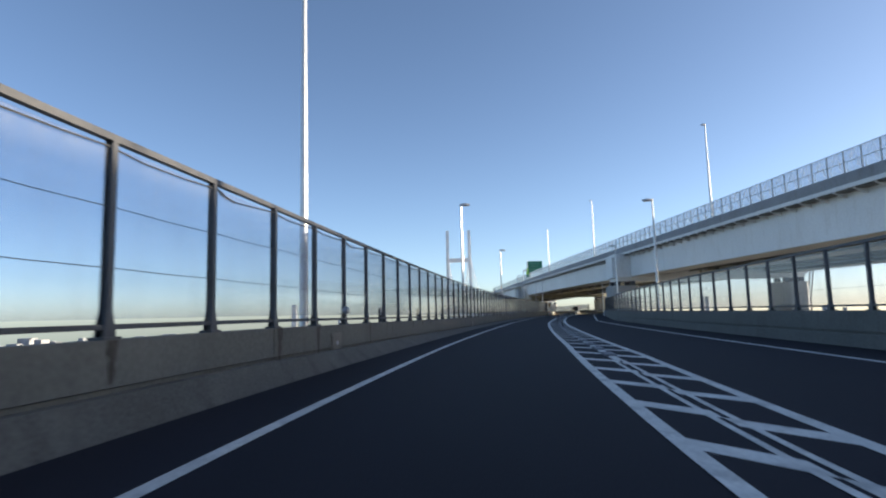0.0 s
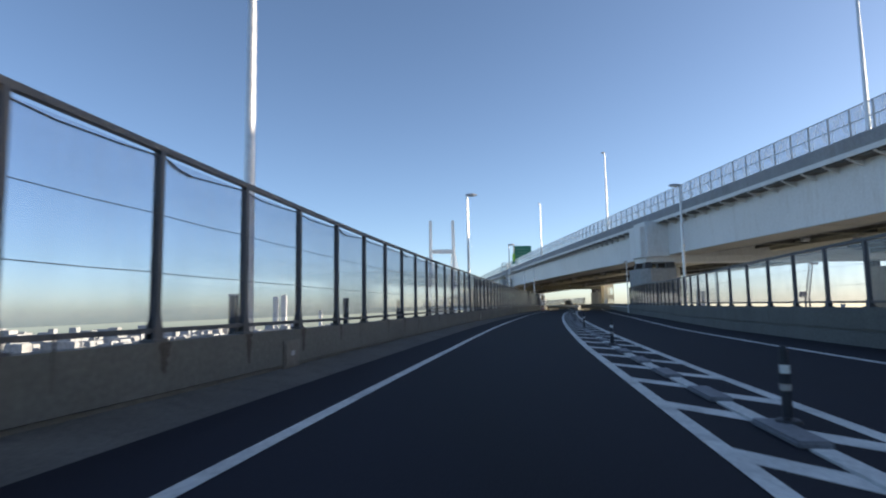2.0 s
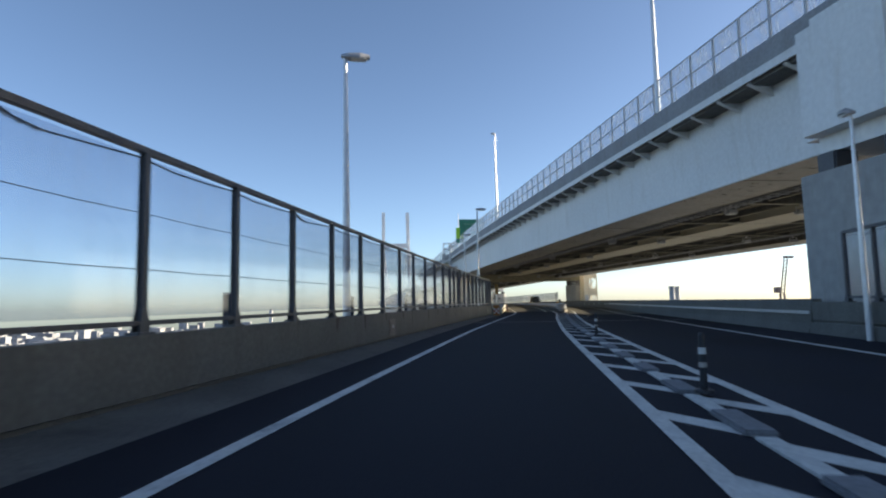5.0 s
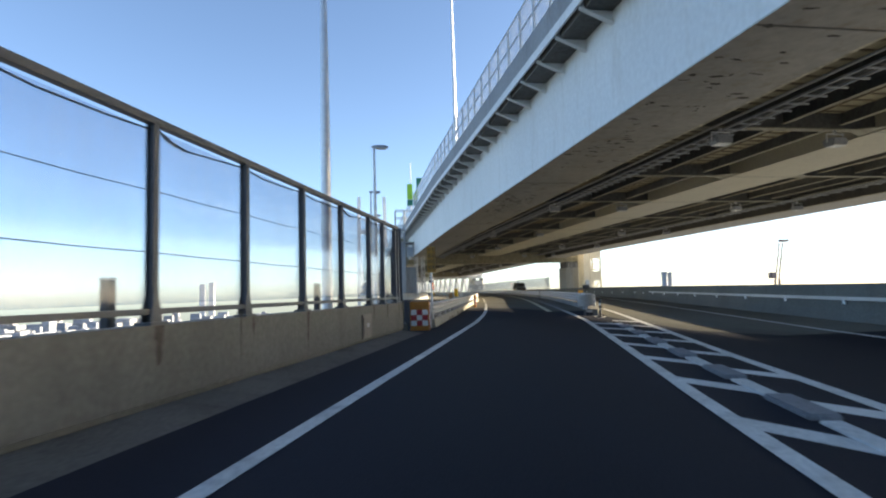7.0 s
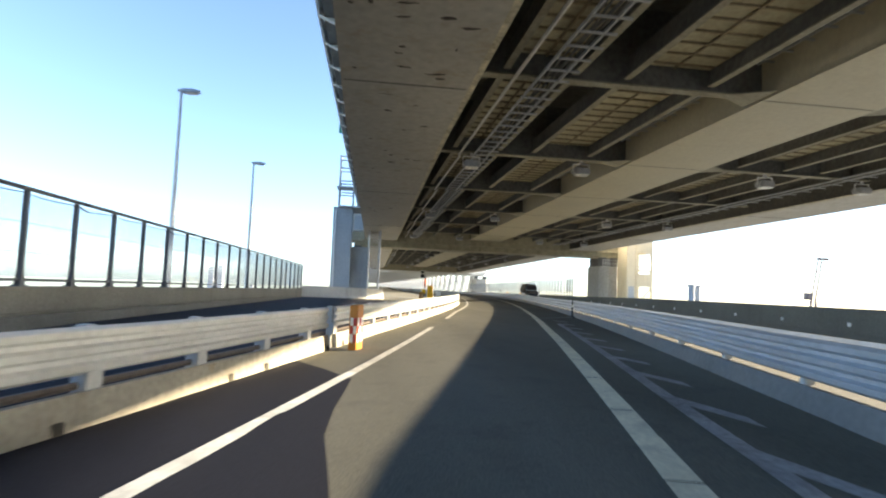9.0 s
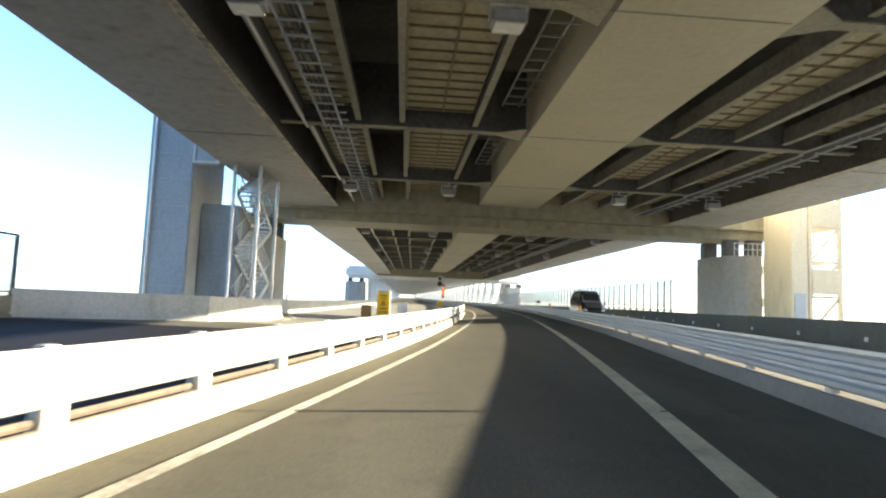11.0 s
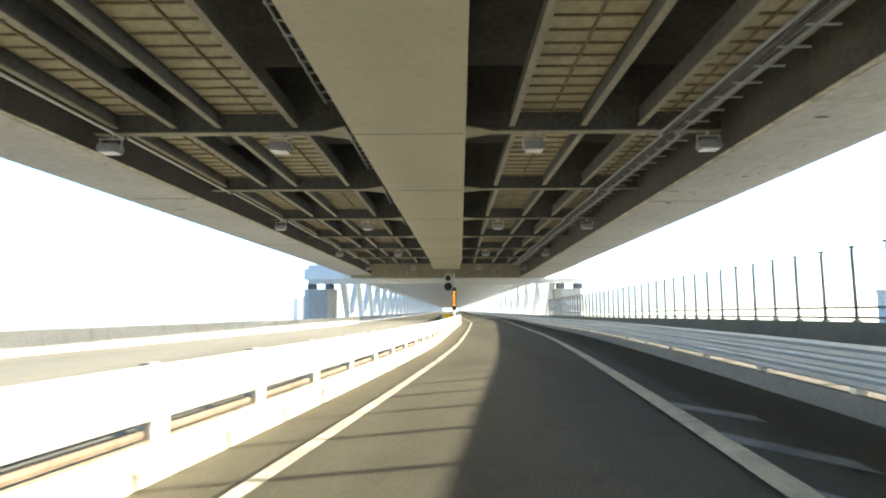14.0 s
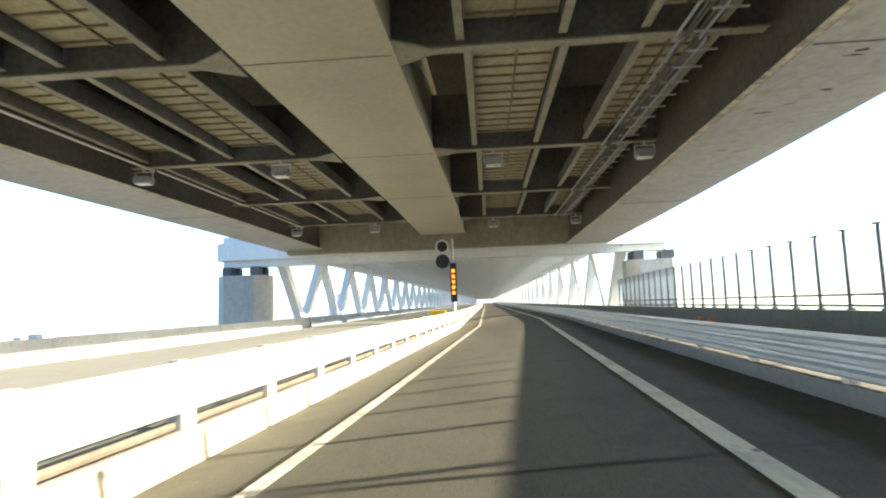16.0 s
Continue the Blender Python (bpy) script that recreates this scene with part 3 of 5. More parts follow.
TOP_L = [(-70, 0.94), (10, 1.00), (30, 0.87), (50, 0.77), (70, 0.79), (90, 0.88), (110, 0.94), (125, 0.93), (137, 0.88), (165, 0.9), (205, 0.72), (400, 0.72)]
TALL_L = [(-70, 2.18), (10, 2.29), (30, 2.42), (50, 2.46), (70, 2.51), (90, 2.3), (110, 2.16), (125, 2.16), (137, 2.17), (165, 2.1), (400, 2.1)]
FLAT, EVEN = [(-70, 0.98), (400, 0.98)], [(-70, 2.12), (400, 2.12)]


def wall_post(y):
    """Where a fence post stands on the left wall, y of the pose ahead."""
    nx, ny = side_way(y)
    return pose(*on_lane(y, lerp(WALL_L, y)), 0, 0, math.degrees(math.atan2(ny, nx)))


POSTS_A = [12.16 + 2.18 * k for k in range(-18, 15)] + [44.87 + 2.19 * k for k in range(14)] + [74.4] + [76.15 + 2.094 * k for k in range(19)] + [115.75, 117.07, 118.4, 118.78]
POSTS_B = [119.02, 119.22, 120.82, 122.7, 124.6, 126.48, 128.4, 130.3, 132.2, 133.4, 134.65, 134.95]


def lifted(stations, table, less=0.98):
    return [(x, y, lerp(table, y) - less, nx, ny) for x, y, z, nx, ny in stations]


def clear_fence(stations, label, tops=FLAT, talls=EVEN, step=2.0, first=0.0, at=()):
    root = thing("sound_fence", label, "fence")
    for h, w in ((0.14, 0.06), (1.0, 0.08)):
        if h < 1:
            run = lifted(stations, tops, -h)
        else:
            run = [(x, y, lerp(tops, y) + lerp(talls, y), nx, ny) for x, y, z, nx, ny in stations]
        part("rail", swept([(-0.045, -w / 2), (0.045, -w / 2), (0.045, w / 2), (-0.045, w / 2)], run), DARK_STEEL, root)
    spots = spaced(stations, step, first)
    if first:
        spots.insert(0, spaced(stations, step)[0])
    x, y, z, nx, ny = stations[-1]
    last = math.hypot(x - spots[-1].translation.x, y - spots[-1].translation.y)
    if at:
        spots = [wall_post(y) for y in at]
    elif last > 0.25:
        spots.append(pose(x, y, 0, 0, 0, math.degrees(math.atan2(ny, nx))))
    for n, m in enumerate(spots):
        y = m.translation.y
        m = Matrix.Translation((0, 0, lerp(tops, y))) @ m @ Matrix.Diagonal((1, 1, lerp(talls, y) / FENCE_H, 1))
        piece("base_plate", PLATE_DATA, piece("post", POST_DATA, root, m), Matrix())
        if n < len(spots) - 1:
            m = m @ Matrix.Diagonal((1, (spots[n + 1].translation - spots[n].translation).length / 2.0, 1, 1))
            piece("pane", PANE_DATA, root, m).visible_shadow = False
            for data in (WIRE_LOW, WIRE_MID, WIRE_TORN if n % 3 == 1 else WIRE_TOP):
                piece("wire", data, root, m)
    return root


# wall with a broad sloped apron at its foot
FOOT_DIRT = surface("grimy_wall_foot", (0.105, 0.1, 0.088), 0.9, spread=0.25, coarse=0.7, fine=25, bump=0.3, stain=0.7, stain_colour=(0.03, 0.028, 0.025))
wall_rings, foot_rings = [], []
for x, y, z, nx, ny in along(-70, 135.15, 2.0, WALL_L):
    foot, rise, top = lerp(FOOT_L, y) - lerp(WALL_L, y), lerp(APRON_Z, y), lerp(TOP_L, y)
    wall_rings.append([(x + nx * u, y + ny * u, h) for u, h in ((0.06, rise - 0.02), (0.06, rise + 0.06), (0.11, rise + 0.08), (0.1, top), (-0.16, top), (-0.16, -0.9), (0.06, -0.9))])
    foot_rings.append([(x + nx * u, y + ny * u, h) for u, h in ((foot, 0.0), (0.17, rise), (0.063, rise + 0.012), (0.063, -0.85), (foot, -0.85))])
tagged(part("wall_left", lofted(wall_rings), CONCRETE), "grey stained concrete barrier wall", "wall", kind="structure")
tagged(part("wall_foot", lofted(foot_rings), FOOT_DIRT), "grimy sloped concrete foot of the barrier wall", "wall", kind="structure")
clear_fence(along(-27.08, 118.78, 2.0, WALL_L), "clear plastic sound fence on dark steel posts along the wall", TOP_L, TALL_L, at=POSTS_A)
clear_fence(along(119.02, 134.95, 2.0, WALL_L), "clear plastic sound fence past a joint in the wall", TOP_L, TALL_L, at=POSTS_B)
ramp_run = through_points(EDGE_L[:3], 2.0)
barrier("wall_left_ramp", [(x, y, lerp(TOP_L, y) - 0.98, nx, ny) for x, y, z, nx, ny in ramp_run], False, "grey concrete barrier wall beside the ramp")
clear_fence(ramp_run, "clear plastic sound fence on dark steel posts beside the ramp", TOP_L, TALL_L, 1.98, 0.88)
barrier("wall_right", along(-70, 106, 2.0, WALL_R), True, "grey concrete barrier wall under the viaduct")
clear_fence(along(-30, 104, 2.0, WALL_R), "clear plastic sound fence beside the opposite lane", FLAT, [(-30, 1.9), (40, 1.8), (60, 1.62), (75, 1.7), (85, 1.95), (104, 2.0)])
LOW = [(0.25, 0.0), (0.16, 0.3), (0.1, 1.08), (-0.2, 1.08), (-0.2, -0.9), (0.25, -0.9)]
EDGE_RUN = [(x, y, lerp(EDGE_Z, y), nx, ny) for x, y, z, nx, ny in through_points(EDGE_R, 3.0)]
barrier("wall_right_low", EDGE_RUN, True, "grey concrete edge wall of the lower deck", LOW)
LOW_L = [(0.25, 0.0), (0.17, 0.2), (0.1, 1.0), (-0.2, 1.0), (-0.2, -0.9), (0.25, -0.9)]
def low_wall(points):
    rings = []
    for x, y, z, nx, ny in points:
        tall, low = lerp(RAMP_WALL, y), lerp(RAMP_Z, y)
        rings.append([(x + nx * u, y + ny * u, low + (h * tall if h > 0.5 else h)) for u, h in LOW_L])
    return lofted(rings)


tagged(part("wall_left_low", low_wall(through_points(EDGE_L[2:12], 2.0)), CONCRETE_LIGHT), "light grey concrete edge wall beside the joining ramp", "wall", kind="structure")
BARRIER_BLUE = surface("blue_grey_barrier_paint", (0.13, 0.15, 0.19), 0.5, spread=0.15, coarse=0.4, fine=8, bump=0.05, stain=0.4, stain_colour=(0.08, 0.08, 0.09))
tagged(part("bridge_barrier", low_wall(through_points([(41.5, 318.3), (41.5, 1400.0)], 20.0)), BARRIER_BLUE), "blue-grey steel barrier along the truss bridge", "wall", kind="structure")

# wall joints, access covers
COVERS = (13.35, 44.3, 75.1, 104.0, 131.6)
PLATE = surface("weathered_cover_plate", (0.17, 0.16, 0.14), 0.6, 0.3, spread=0.15, coarse=2, fine=15, bump=0.1, stain=0.4)
for y in (COVERS):
    root = thing("access_cover", "weathered metal access cover on the concrete wall", "cover plate", "wall covers")
    nx, ny = side_way(y)
    root.matrix_basis = pose(*on_lane(y, lerp(WALL_L, y) + 0.115, lerp(TOP_L, y) - 0.47), 0, 0, math.degrees(math.atan2(ny, nx)))
    part("frame", bevelled((0, 0, 0), (0.03, 0.74, 0.54), 0.008), PLATE, root)
    lid = part("lid", bevelled((0.02, 0, 0), (0.02, 0.62, 0.42), 0.006), PLATE, root)
    part("latch", bevelled((0.034, 0.0, 0.03), (0.012, 0.16, 0.09), 0.004), RAIL_GREY, lid, "pale metal latch plate")
bm = bmesh.new()
for y in np.arange(-29, 136, 9.7):
    p = on_lane(y, lerp(WALL_L, y) + 0.104, 0.7)
    nx, ny = side_way(y)
    box(bm, (0, 0, 0), (0.012, 0.03, 0.56), pose(p.x, p.y, p.z, 0, 0, math.degrees(math.atan2(ny, nx))))
tagged(part("wall_joints", bm, surface("wall_joint_filler", (0.1, 0.095, 0.08), 0.8, spread=0.2, coarse=3, fine=20, bump=0.1)), "dark sealed joints in the barrier wall", "wall joint", kind="structure")

# water streaks on the wall below the posts, scuffs on the kerb
STREAK = surface("dark_water_streak", (0.06, 0.052, 0.042), 0.85, spread=0.3, coarse=3, fine=20, bump=0.1)
streaks = random.Random(3)


def streak_mesh(seed):
    g = random.Random(seed)
    bm = bmesh.new()
    left, right = [], []
    for k in range(8):
        f = k / 7
        w = 0.07 * (1 - 0.75 * f) * g.uniform(0.7, 1.3)
        o = g.uniform(-0.012, 0.012)
        left.append(bm.verts.new((0, o - w, -0.58 * f)))
        right.append(bm.verts.new((0, o + w, -0.58 * f)))
    for k in range(7):
        bm.faces.new((left[k], right[k], right[k + 1], left[k + 1]))
    return shared("streak", bm, STREAK)


STREAKS = [streak_mesh(k) for k in range(6)]
wall_marks = thing("wall_streaks", "dark water streaks running down the barrier wall", "stain", kind="structure")
for n, m in enumerate([wall_post(y) for y in POSTS_A + POSTS_B]):
    if streaks.random() < 0.75:
        y = m.translation.y
        piece("streak", STREAKS[n % 6], wall_marks, m @ pose(0.1125, streaks.uniform(-0.06, 0.06), lerp(TOP_L, y) - 0.005) @ Matrix.Diagonal((1, streaks.uniform(0.7, 1.9), streaks.uniform(0.4, 1.1), 1)))
WEEP = surface("black_weep_hole", (0.06, 0.052, 0.04), 0.9, spread=0.2, coarse=4, fine=25, bump=0.1)
SCUFF = surface("brown_tyre_scuff", (0.36, 0.3, 0.21), 0.85, spread=0.2, coarse=4, fine=25, bump=0.1)
kerb_marks = thing("kerb_weep_holes", "dark weep holes and brown scuffs along the kerb foot", "stain", kind="structure")
for n in range(6):
    y = 142.1 + 4.25 * n
    for d in (0.0, 1.15):
        nx, ny = side_way(y + d)
        p = on_lane(y + d, lerp(CURB_L, y + d) - 0.2, 0.05) + Vector((nx, ny, 0)) * 0.188
        part("weep_hole", bevelled((0, 0, 0), (0.03, streaks.uniform(0.13, 0.18), streaks.uniform(0.11, 0.14)), 0.014), WEEP, kerb_marks).matrix_basis = pose(p.x, p.y, p.z, 0, 0, math.degrees(math.atan2(ny, nx)))
for n in range(60):
    y = 139 + 2.9 * n + streaks.uniform(-1, 1)
    nx, ny = side_way(y)
    p = on_lane(y, lerp(CURB_L, y) - 0.2, 0) + Vector((nx, ny, 0)) * 0.2
    bm = bmesh.new()
    h, w = streaks.uniform(0.1, 0.26), streaks.uniform(0.04, 0.14)
    left, right = [], []
    for k in range(6):
        f = k / 5
        z = 0.32 - h * f
        ww = w * (1 - 0.6 * f) * streaks.uniform(0.6, 1.2)
        x = 0.004 - 0.04 * z / 0.33
        left.append(bm.verts.new((x, -ww, z)))
        right.append(bm.verts.new((x, ww, z)))
    for k in range(5):
        bm.faces.new((left[k], left[k + 1], right[k + 1], right[k]))
    part("scuff", bm, SCUFF, kerb_marks).matrix_basis = pose(p.x, p.y, p.z, 0, 0, math.degrees(math.atan2(ny, nx)))
for y in (147.0, 156.8, 176.0, 185.6, 195.3, 205.0, 212.9, 222.4, 231.9, 241.4, 250.9, 260.4, 270.0, 279.5, 289.0):
    nx, ny = side_way(y)
    p = on_lane(y, lerp(CURB_L, y) - 0.2, 0.145) + Vector((nx, ny, 0)) * 0.172
    part("joint", bevelled((-0.01, 0, 0), (0.05, 0.014, 0.28), 0.003), WEEP, kerb_marks).matrix_basis = pose(p.x, p.y, p.z, 0, 0, math.degrees(math.atan2(ny, nx)))

root = thing("round_lamp", "small round grey lamp at the foot of a fence post", "lamp", at=(-0.98, 15.1, 1.0))
dome = part("dome", tube(bmesh.new(), [(0.05, 0, 0.33), (0.02, 0, 0.33), (-0.06, 0, 0.33), (-0.12, 0, 0.33)], [0.05, 0.11, 0.11, 0.04], 14), LAMP_GREY, root)
part("lens", tube(bmesh.new(), [(0.05, 0, 0.33), (0.065, 0, 0.33)], [0.08, 0.07], 14), LAMP_LENS, dome)
part("stem", tube(bmesh.new(), [(-0.03, 0, 0.0), (-0.03, 0, 0.25)], [0.02, 0.02], 8), DARK_STEEL, root)

# steel stubs behind the left fence
STUB = surface("dark_green_steel", (0.022, 0.025, 0.03), 0.6, spread=0.15, coarse=2, fine=10, bump=0.05)
for y in (21.9, 29.2, 36.5, 43.9, 50.2, 56.5, 62.8, 69.1, 75.4, 82.1, 89.4, 96.8, 104.1, 111.5, 118.9, 125.8, 133.1):
    root = thing("steel_stub", "short dark steel stub column outside the fence", "column", "stub columns")
    nx, ny = side_way(y)
    root.matrix_basis = pose(*on_lane(y, -5.5, -0.1), 0, 0, math.degrees(math.atan2(ny, nx)))
    stub = part("column", bevelled((0, 0, 0.78), (0.13, 0.15, 1.56), 0.012), STUB, root)
    part("cap", bevelled((0, 0, 1.57), (0.15, 0.17, 0.03), 0.008), RAIL_GREY, stub, "grey cap plate")

# ---------------------------------------------------------------- guard rails
RAIL = [(0.0, 0.0), (0.05, 0.03), (0.055, 0.08), (0.0, 0.105), (0.0, 0.14), (0.05, 0.17), (0.055, 0.22), (0.0, 0.245), (0.0, 0.28), (0.05, 0.31), (0.055, 0.36), (0.0, 0.39), (-0.015, 0.39), (-0.015, 0.0)]
RPOST_W = shared("post", bevelled((0, 0, 0.11), (0.13, 0.15, 0.84), 0.012), RAIL_WHITE)
bm = bevelled((0, 0, 0.26), (0.1, 0.13, 0.58), 0.012)
RPOST_G = shared("post", bm, RAIL_WHITE)
BLOCK = shared("spacer_block", bevelled((0.09, 0, 0.17), (0.09, 0.24, 0.22), 0.01), RAIL_WHITE)


RUSTY = surface("rusty_tie_pipe", (0.1, 0.075, 0.055), 0.7, spread=0.25, coarse=2, fine=15, bump=0.05, stain=0.5)


def tall_swept(profile, stations, side):
    """A section whose heights follow the banking at the offset side."""
    rings = []
    for x, y, z0, nx, ny in stations:
        k = bank_scale(y, side)
        rings.append([(x + nx * u, y + ny * u, z0 + z * k) for u, z in profile])
    return lofted(rings)


def guard_rail(stations, flip, label, material, post, side, base=0.29, low=0.42, double=False, rise=1.0, step=2.0, kerb=-0.08, kerb_label="stained pale concrete kerb under the guard rail", kerb_material=None):
    s = -1 if flip else 1
    root = thing("guard_rail", label, "guard rail")
    part("beam", tall_swept([(s * (u + 0.1), z * rise + low) for u, z in RAIL], stations, side), material, root)
    if double:
        part("pipe", tall_swept([(s * -0.05 + 0.026 * math.cos(k * math.pi / 3), low + 0.14 + 0.026 * math.sin(k * math.pi / 3)) for k in range(6)], stations, side), RAIL_WHITE, root, "white tie pipe")
        part("beam", tall_swept([(-s * (u + 0.3), z * rise + low) for u, z in RAIL], stations, side), material, root)
    else:
        part("pipe", tall_swept([(s * 0.03 + 0.034 * math.cos(k * math.pi / 3), low - 0.095 + 0.034 * math.sin(k * math.pi / 3)) for k in range(6)], stations, side), RUSTY, root)
    for m in spaced(stations, step):
        k = bank_scale(m.translation.y, side)
        m = m @ Matrix.Diagonal((1, 1, k, 1)) @ Matrix.Translation((0, 0, base))
        piece("post", post, root, m)
        if not double:
            piece("spacer_block", BLOCK, root, m @ Matrix.Translation((0, 0, -0.08)) @ Matrix.Diagonal((s, 1, 1, 1)))
    w = 0.45 if double else kerb
    tagged(part("kerb", tall_swept([(s * (0.15 if double else 0.2), -0.04), (s * (0.09 if double else 0.16), base), (-s * w, base), (-s * w, -0.04)], stations, side), kerb_material or CONCRETE_PALE), kerb_label, "kerb", kind="structure")
    return root


def shifted(table, d):
    return [(y, u + d) for y, u in table]


guard_rail(along(137.2, 163.45, 2.0, shifted(CURB_L, -0.2)), False, "white ribbed steel guard rail on a concrete kerb, lightly scuffed", RAIL_WHITE, RPOST_W, -2.8)
guard_rail(along(164.0, 520, 2.0, shifted(CURB_L, -0.2)), False, "sunlit white ribbed steel guard rail on a concrete kerb", RAIL_WHITE, RPOST_W, -2.8)
median_run = [(x, y, z + lerp(MEDIAN_Z, y) * bank_scale(y, 4.1), nx, ny) for x, y, z, nx, ny in along(142.7, 520, 2.0, shifted(CURB_R, 0.2))]
guard_rail(median_run, True, "grey double-sided ribbed guard rail between the carriageways", RAIL_GREY, RPOST_G, 4.1, base=0.26, low=0.352, double=True, rise=1.22, step=2.24, kerb_material=MEDIAN_KERB, kerb_label="grey concrete kerb of the median guard rail")

# rounded end of the median rail
root = thing("rail_terminal", "dented pale rounded end terminal of the median guard rail", "guard rail end")
nx, ny = side_way(142.7)
root.matrix_basis = pose(38.68, 142.2, 0, 0, 0, math.degrees(math.atan2(ny, nx)))
bm = bmesh.new()
prof = [(-0.34, 0.25)] + [(0.34 * math.cos(a), 0.34 * math.sin(a)) for a in np.linspace(math.pi, 2 * math.pi, 15)] + [(0.34, 0.25)]
rings = [[bm.verts.new((x * f, y * f, z)) for x, y in prof] for z, f in ((0.4, 0.97), (0.44, 1.0), (0.62, 0.985), (0.84, 1.0), (0.88, 0.97))]
for a, b in zip(rings, rings[1:]):
    for k in range(len(prof) - 1):
        bm.faces.new((a[k], a[k + 1], b[k + 1], b[k]))
bmesh.ops.solidify(bm, geom=bm.faces[:], thickness=0.02)
part("nose", bm, RAIL_WHITE, root)
foot = part("foot", bevelled((0.06, -0.1, 0.135), (0.28, 0.42, 0.27), 0.03), BLACK, root, "black rubber foot block")
part("plate", bevelled((0.06, -0.315, 0.19), (0.24, 0.02, 0.11), 0.005), PALE_PLATE, foot, "dusty pale reflective plate")
part("stem", bevelled((-0.05, 0.05, 0.36), (0.16, 0.16, 0.24), 0.01), RAIL_GREY, root)
root = thing("small_panel", "small dark control panel on a thin mast above the rail", "panel", at=(38.72, 142.3, 0))
part("mast", tube(bmesh.new(), [(0, 0, 0.4), (0, 0, 1.42)], [0.018, 0.014], 8), DARK_STEEL, root)
box_part = part("case", bevelled((0, 0, 1.2), (0.28, 0.1, 0.16), 0.015), BLACK, root)
part("face", bevelled((0, -0.053, 1.2), (0.2, 0.012, 0.09), 0.004), DARK_STEEL, box_part)
root = thing("rail_reflector", "orange reflector plate on the median rail", "reflector", at=(38.47, 142.3, 0))
part("plate", bevelled((0, 0, 1.0), (0.22, 0.06, 0.12), 0.015), ORANGE, root)
part("stem", tube(bmesh.new(), [(0, 0.02, 0.6), (0, 0.02, 0.97)], [0.015, 0.015], 6), DARK_STEEL, root)
# painted arrow at the delineator's foot
bm = bmesh.new()
for x, y in ((38.5, 141.05), (38.8, 140.75)):
    pa, pb, w = Vector((38.42, 140.15, 0.01)), Vector((x, y, 0.01)), Vector((0.055, 0, 0))
    bm.faces.new([bm.verts.new(q) for q in (pa - w, pa + w, pb + w, pb - w)])
tagged(part("arrow_mark", bm, LINE), "white painted chevron at the head of the rail", "road marking", kind="structure")

# ---------------------------------------------------------------- crash cushions
# orange padding with stains, darkened in the colour for the shade it stands in
PAD_ORANGE = surface("grimy_orange_padding", (0.46, 0.18, 0.02), 0.55, spread=0.15, coarse=2, fine=20, bump=0.05, stain=0.5, stain_colour=(0.2, 0.08, 0.02))


def cushion(m, wide, tall, label, end=1):
    """A padded end marker: orange bands above and below a chequer of red and white squares."""
    root = thing("crash_marker", label, "crash cushion", "crash cushions")
    root.matrix_basis = m
    core = part("core", bevelled((0, 0.2, tall / 2), (wide, 0.4, tall), 0.025), PAD_ORANGE, root, "orange padded core")
    cols, rws = max(2, round(wide / 0.17)), 3
    w, h = (wide - 0.06) / cols, 0.165
    z0 = tall * 0.5 - rws * h / 2 - 0.04
    for i in range(cols):
        for j in range(rws):
            bm = bevelled((-(wide - 0.06) / 2 + w * (i + 0.5), -0.002, z0 + h * (j + 0.5)), (w - 0.006, 0.012, h - 0.006), 0.003)
            part("square", bm, RED if (i + j) % 2 else WHITE, core)
    for i in range(2):
        for j in range(rws):
            bm = bevelled((end * (wide / 2 + 0.002), 0.08 + 0.15 * i + 0.03, z0 + h * (j + 0.5)), (0.012, 0.144, h - 0.006), 0.003)
            part("square", bm, WHITE if (i + j) % 2 else RED, core)
    return root


cushion(pose(31.03, 136.9, -0.03, 0, 0, -14), 0.58, 0.92, "padded crash marker with red and white chequers at the wall end")
side_pad = cushion(pose(38.75, 164.4, on_lane(163.4, -3.0).z - 0.02, 0, 0, 75.5) @ Matrix.Diagonal((0.88, 0.45, 1.08, 1)), 0.58, 0.92, "crash marker with red and white squares beside a rail gap", -1)
part("foot", bevelled((0.31, 0.06, 0.2), (0.07, 0.1, 0.4), 0.01), BLACK, side_pad, "black rubber foot")

# ---------------------------------------------------------------- delineators
def delineator(y, u, label="dark rubber lane delineator post with a pale band"):
    root = thing("delineator", label, "delineator", "delineators", at=on_lane(y, u, 0.05 if y < 138 else 0))
    part("base", tube(bmesh.new(), [(0, 0, 0), (0, 0, 0.03), (0, 0, 0.05)], [0.12, 0.11, 0.05], 12), BLACK, root)
    stem = part("post", tube(bmesh.new(), [(0, 0, 0.04), (0, 0, 0.68), (0, 0, 0.72)], [0.045, 0.04, 0.025], 10), STUB, root)
    part("band", tube(bmesh.new(), [(0, 0, 0.46), (0, 0, 0.54)], [0.046, 0.046], 10), LAMP_LENS, stem, "pale reflective band")
    part("band", tube(bmesh.new(), [(0, 0, 0.3), (0, 0, 0.36)], [0.048, 0.048], 10), PALE_PLATE, stem, "dull lower band")


for y, u in ((39.9, 2.35), (50.3, 2.15), (61.0, 2.2), (71.7, 2.22), (83.2, 2.4), (94.0, 2.4), (105.0, 2.3), (141.28, 2.8), (176.5, 3.2)):
    delineator(y, u)

tagged(part("wall_strip", swept([(-0.18, 0.6), (-0.22, 0.6), (-0.22, 0.7), (-0.18, 0.7)], through_points([EDGE_R[0], (43.3, 134.0), (52.5, 161.9)], 3.0)), RAIL_WHITE), "white guide strip along the edge wall", "guide strip", kind="structure")

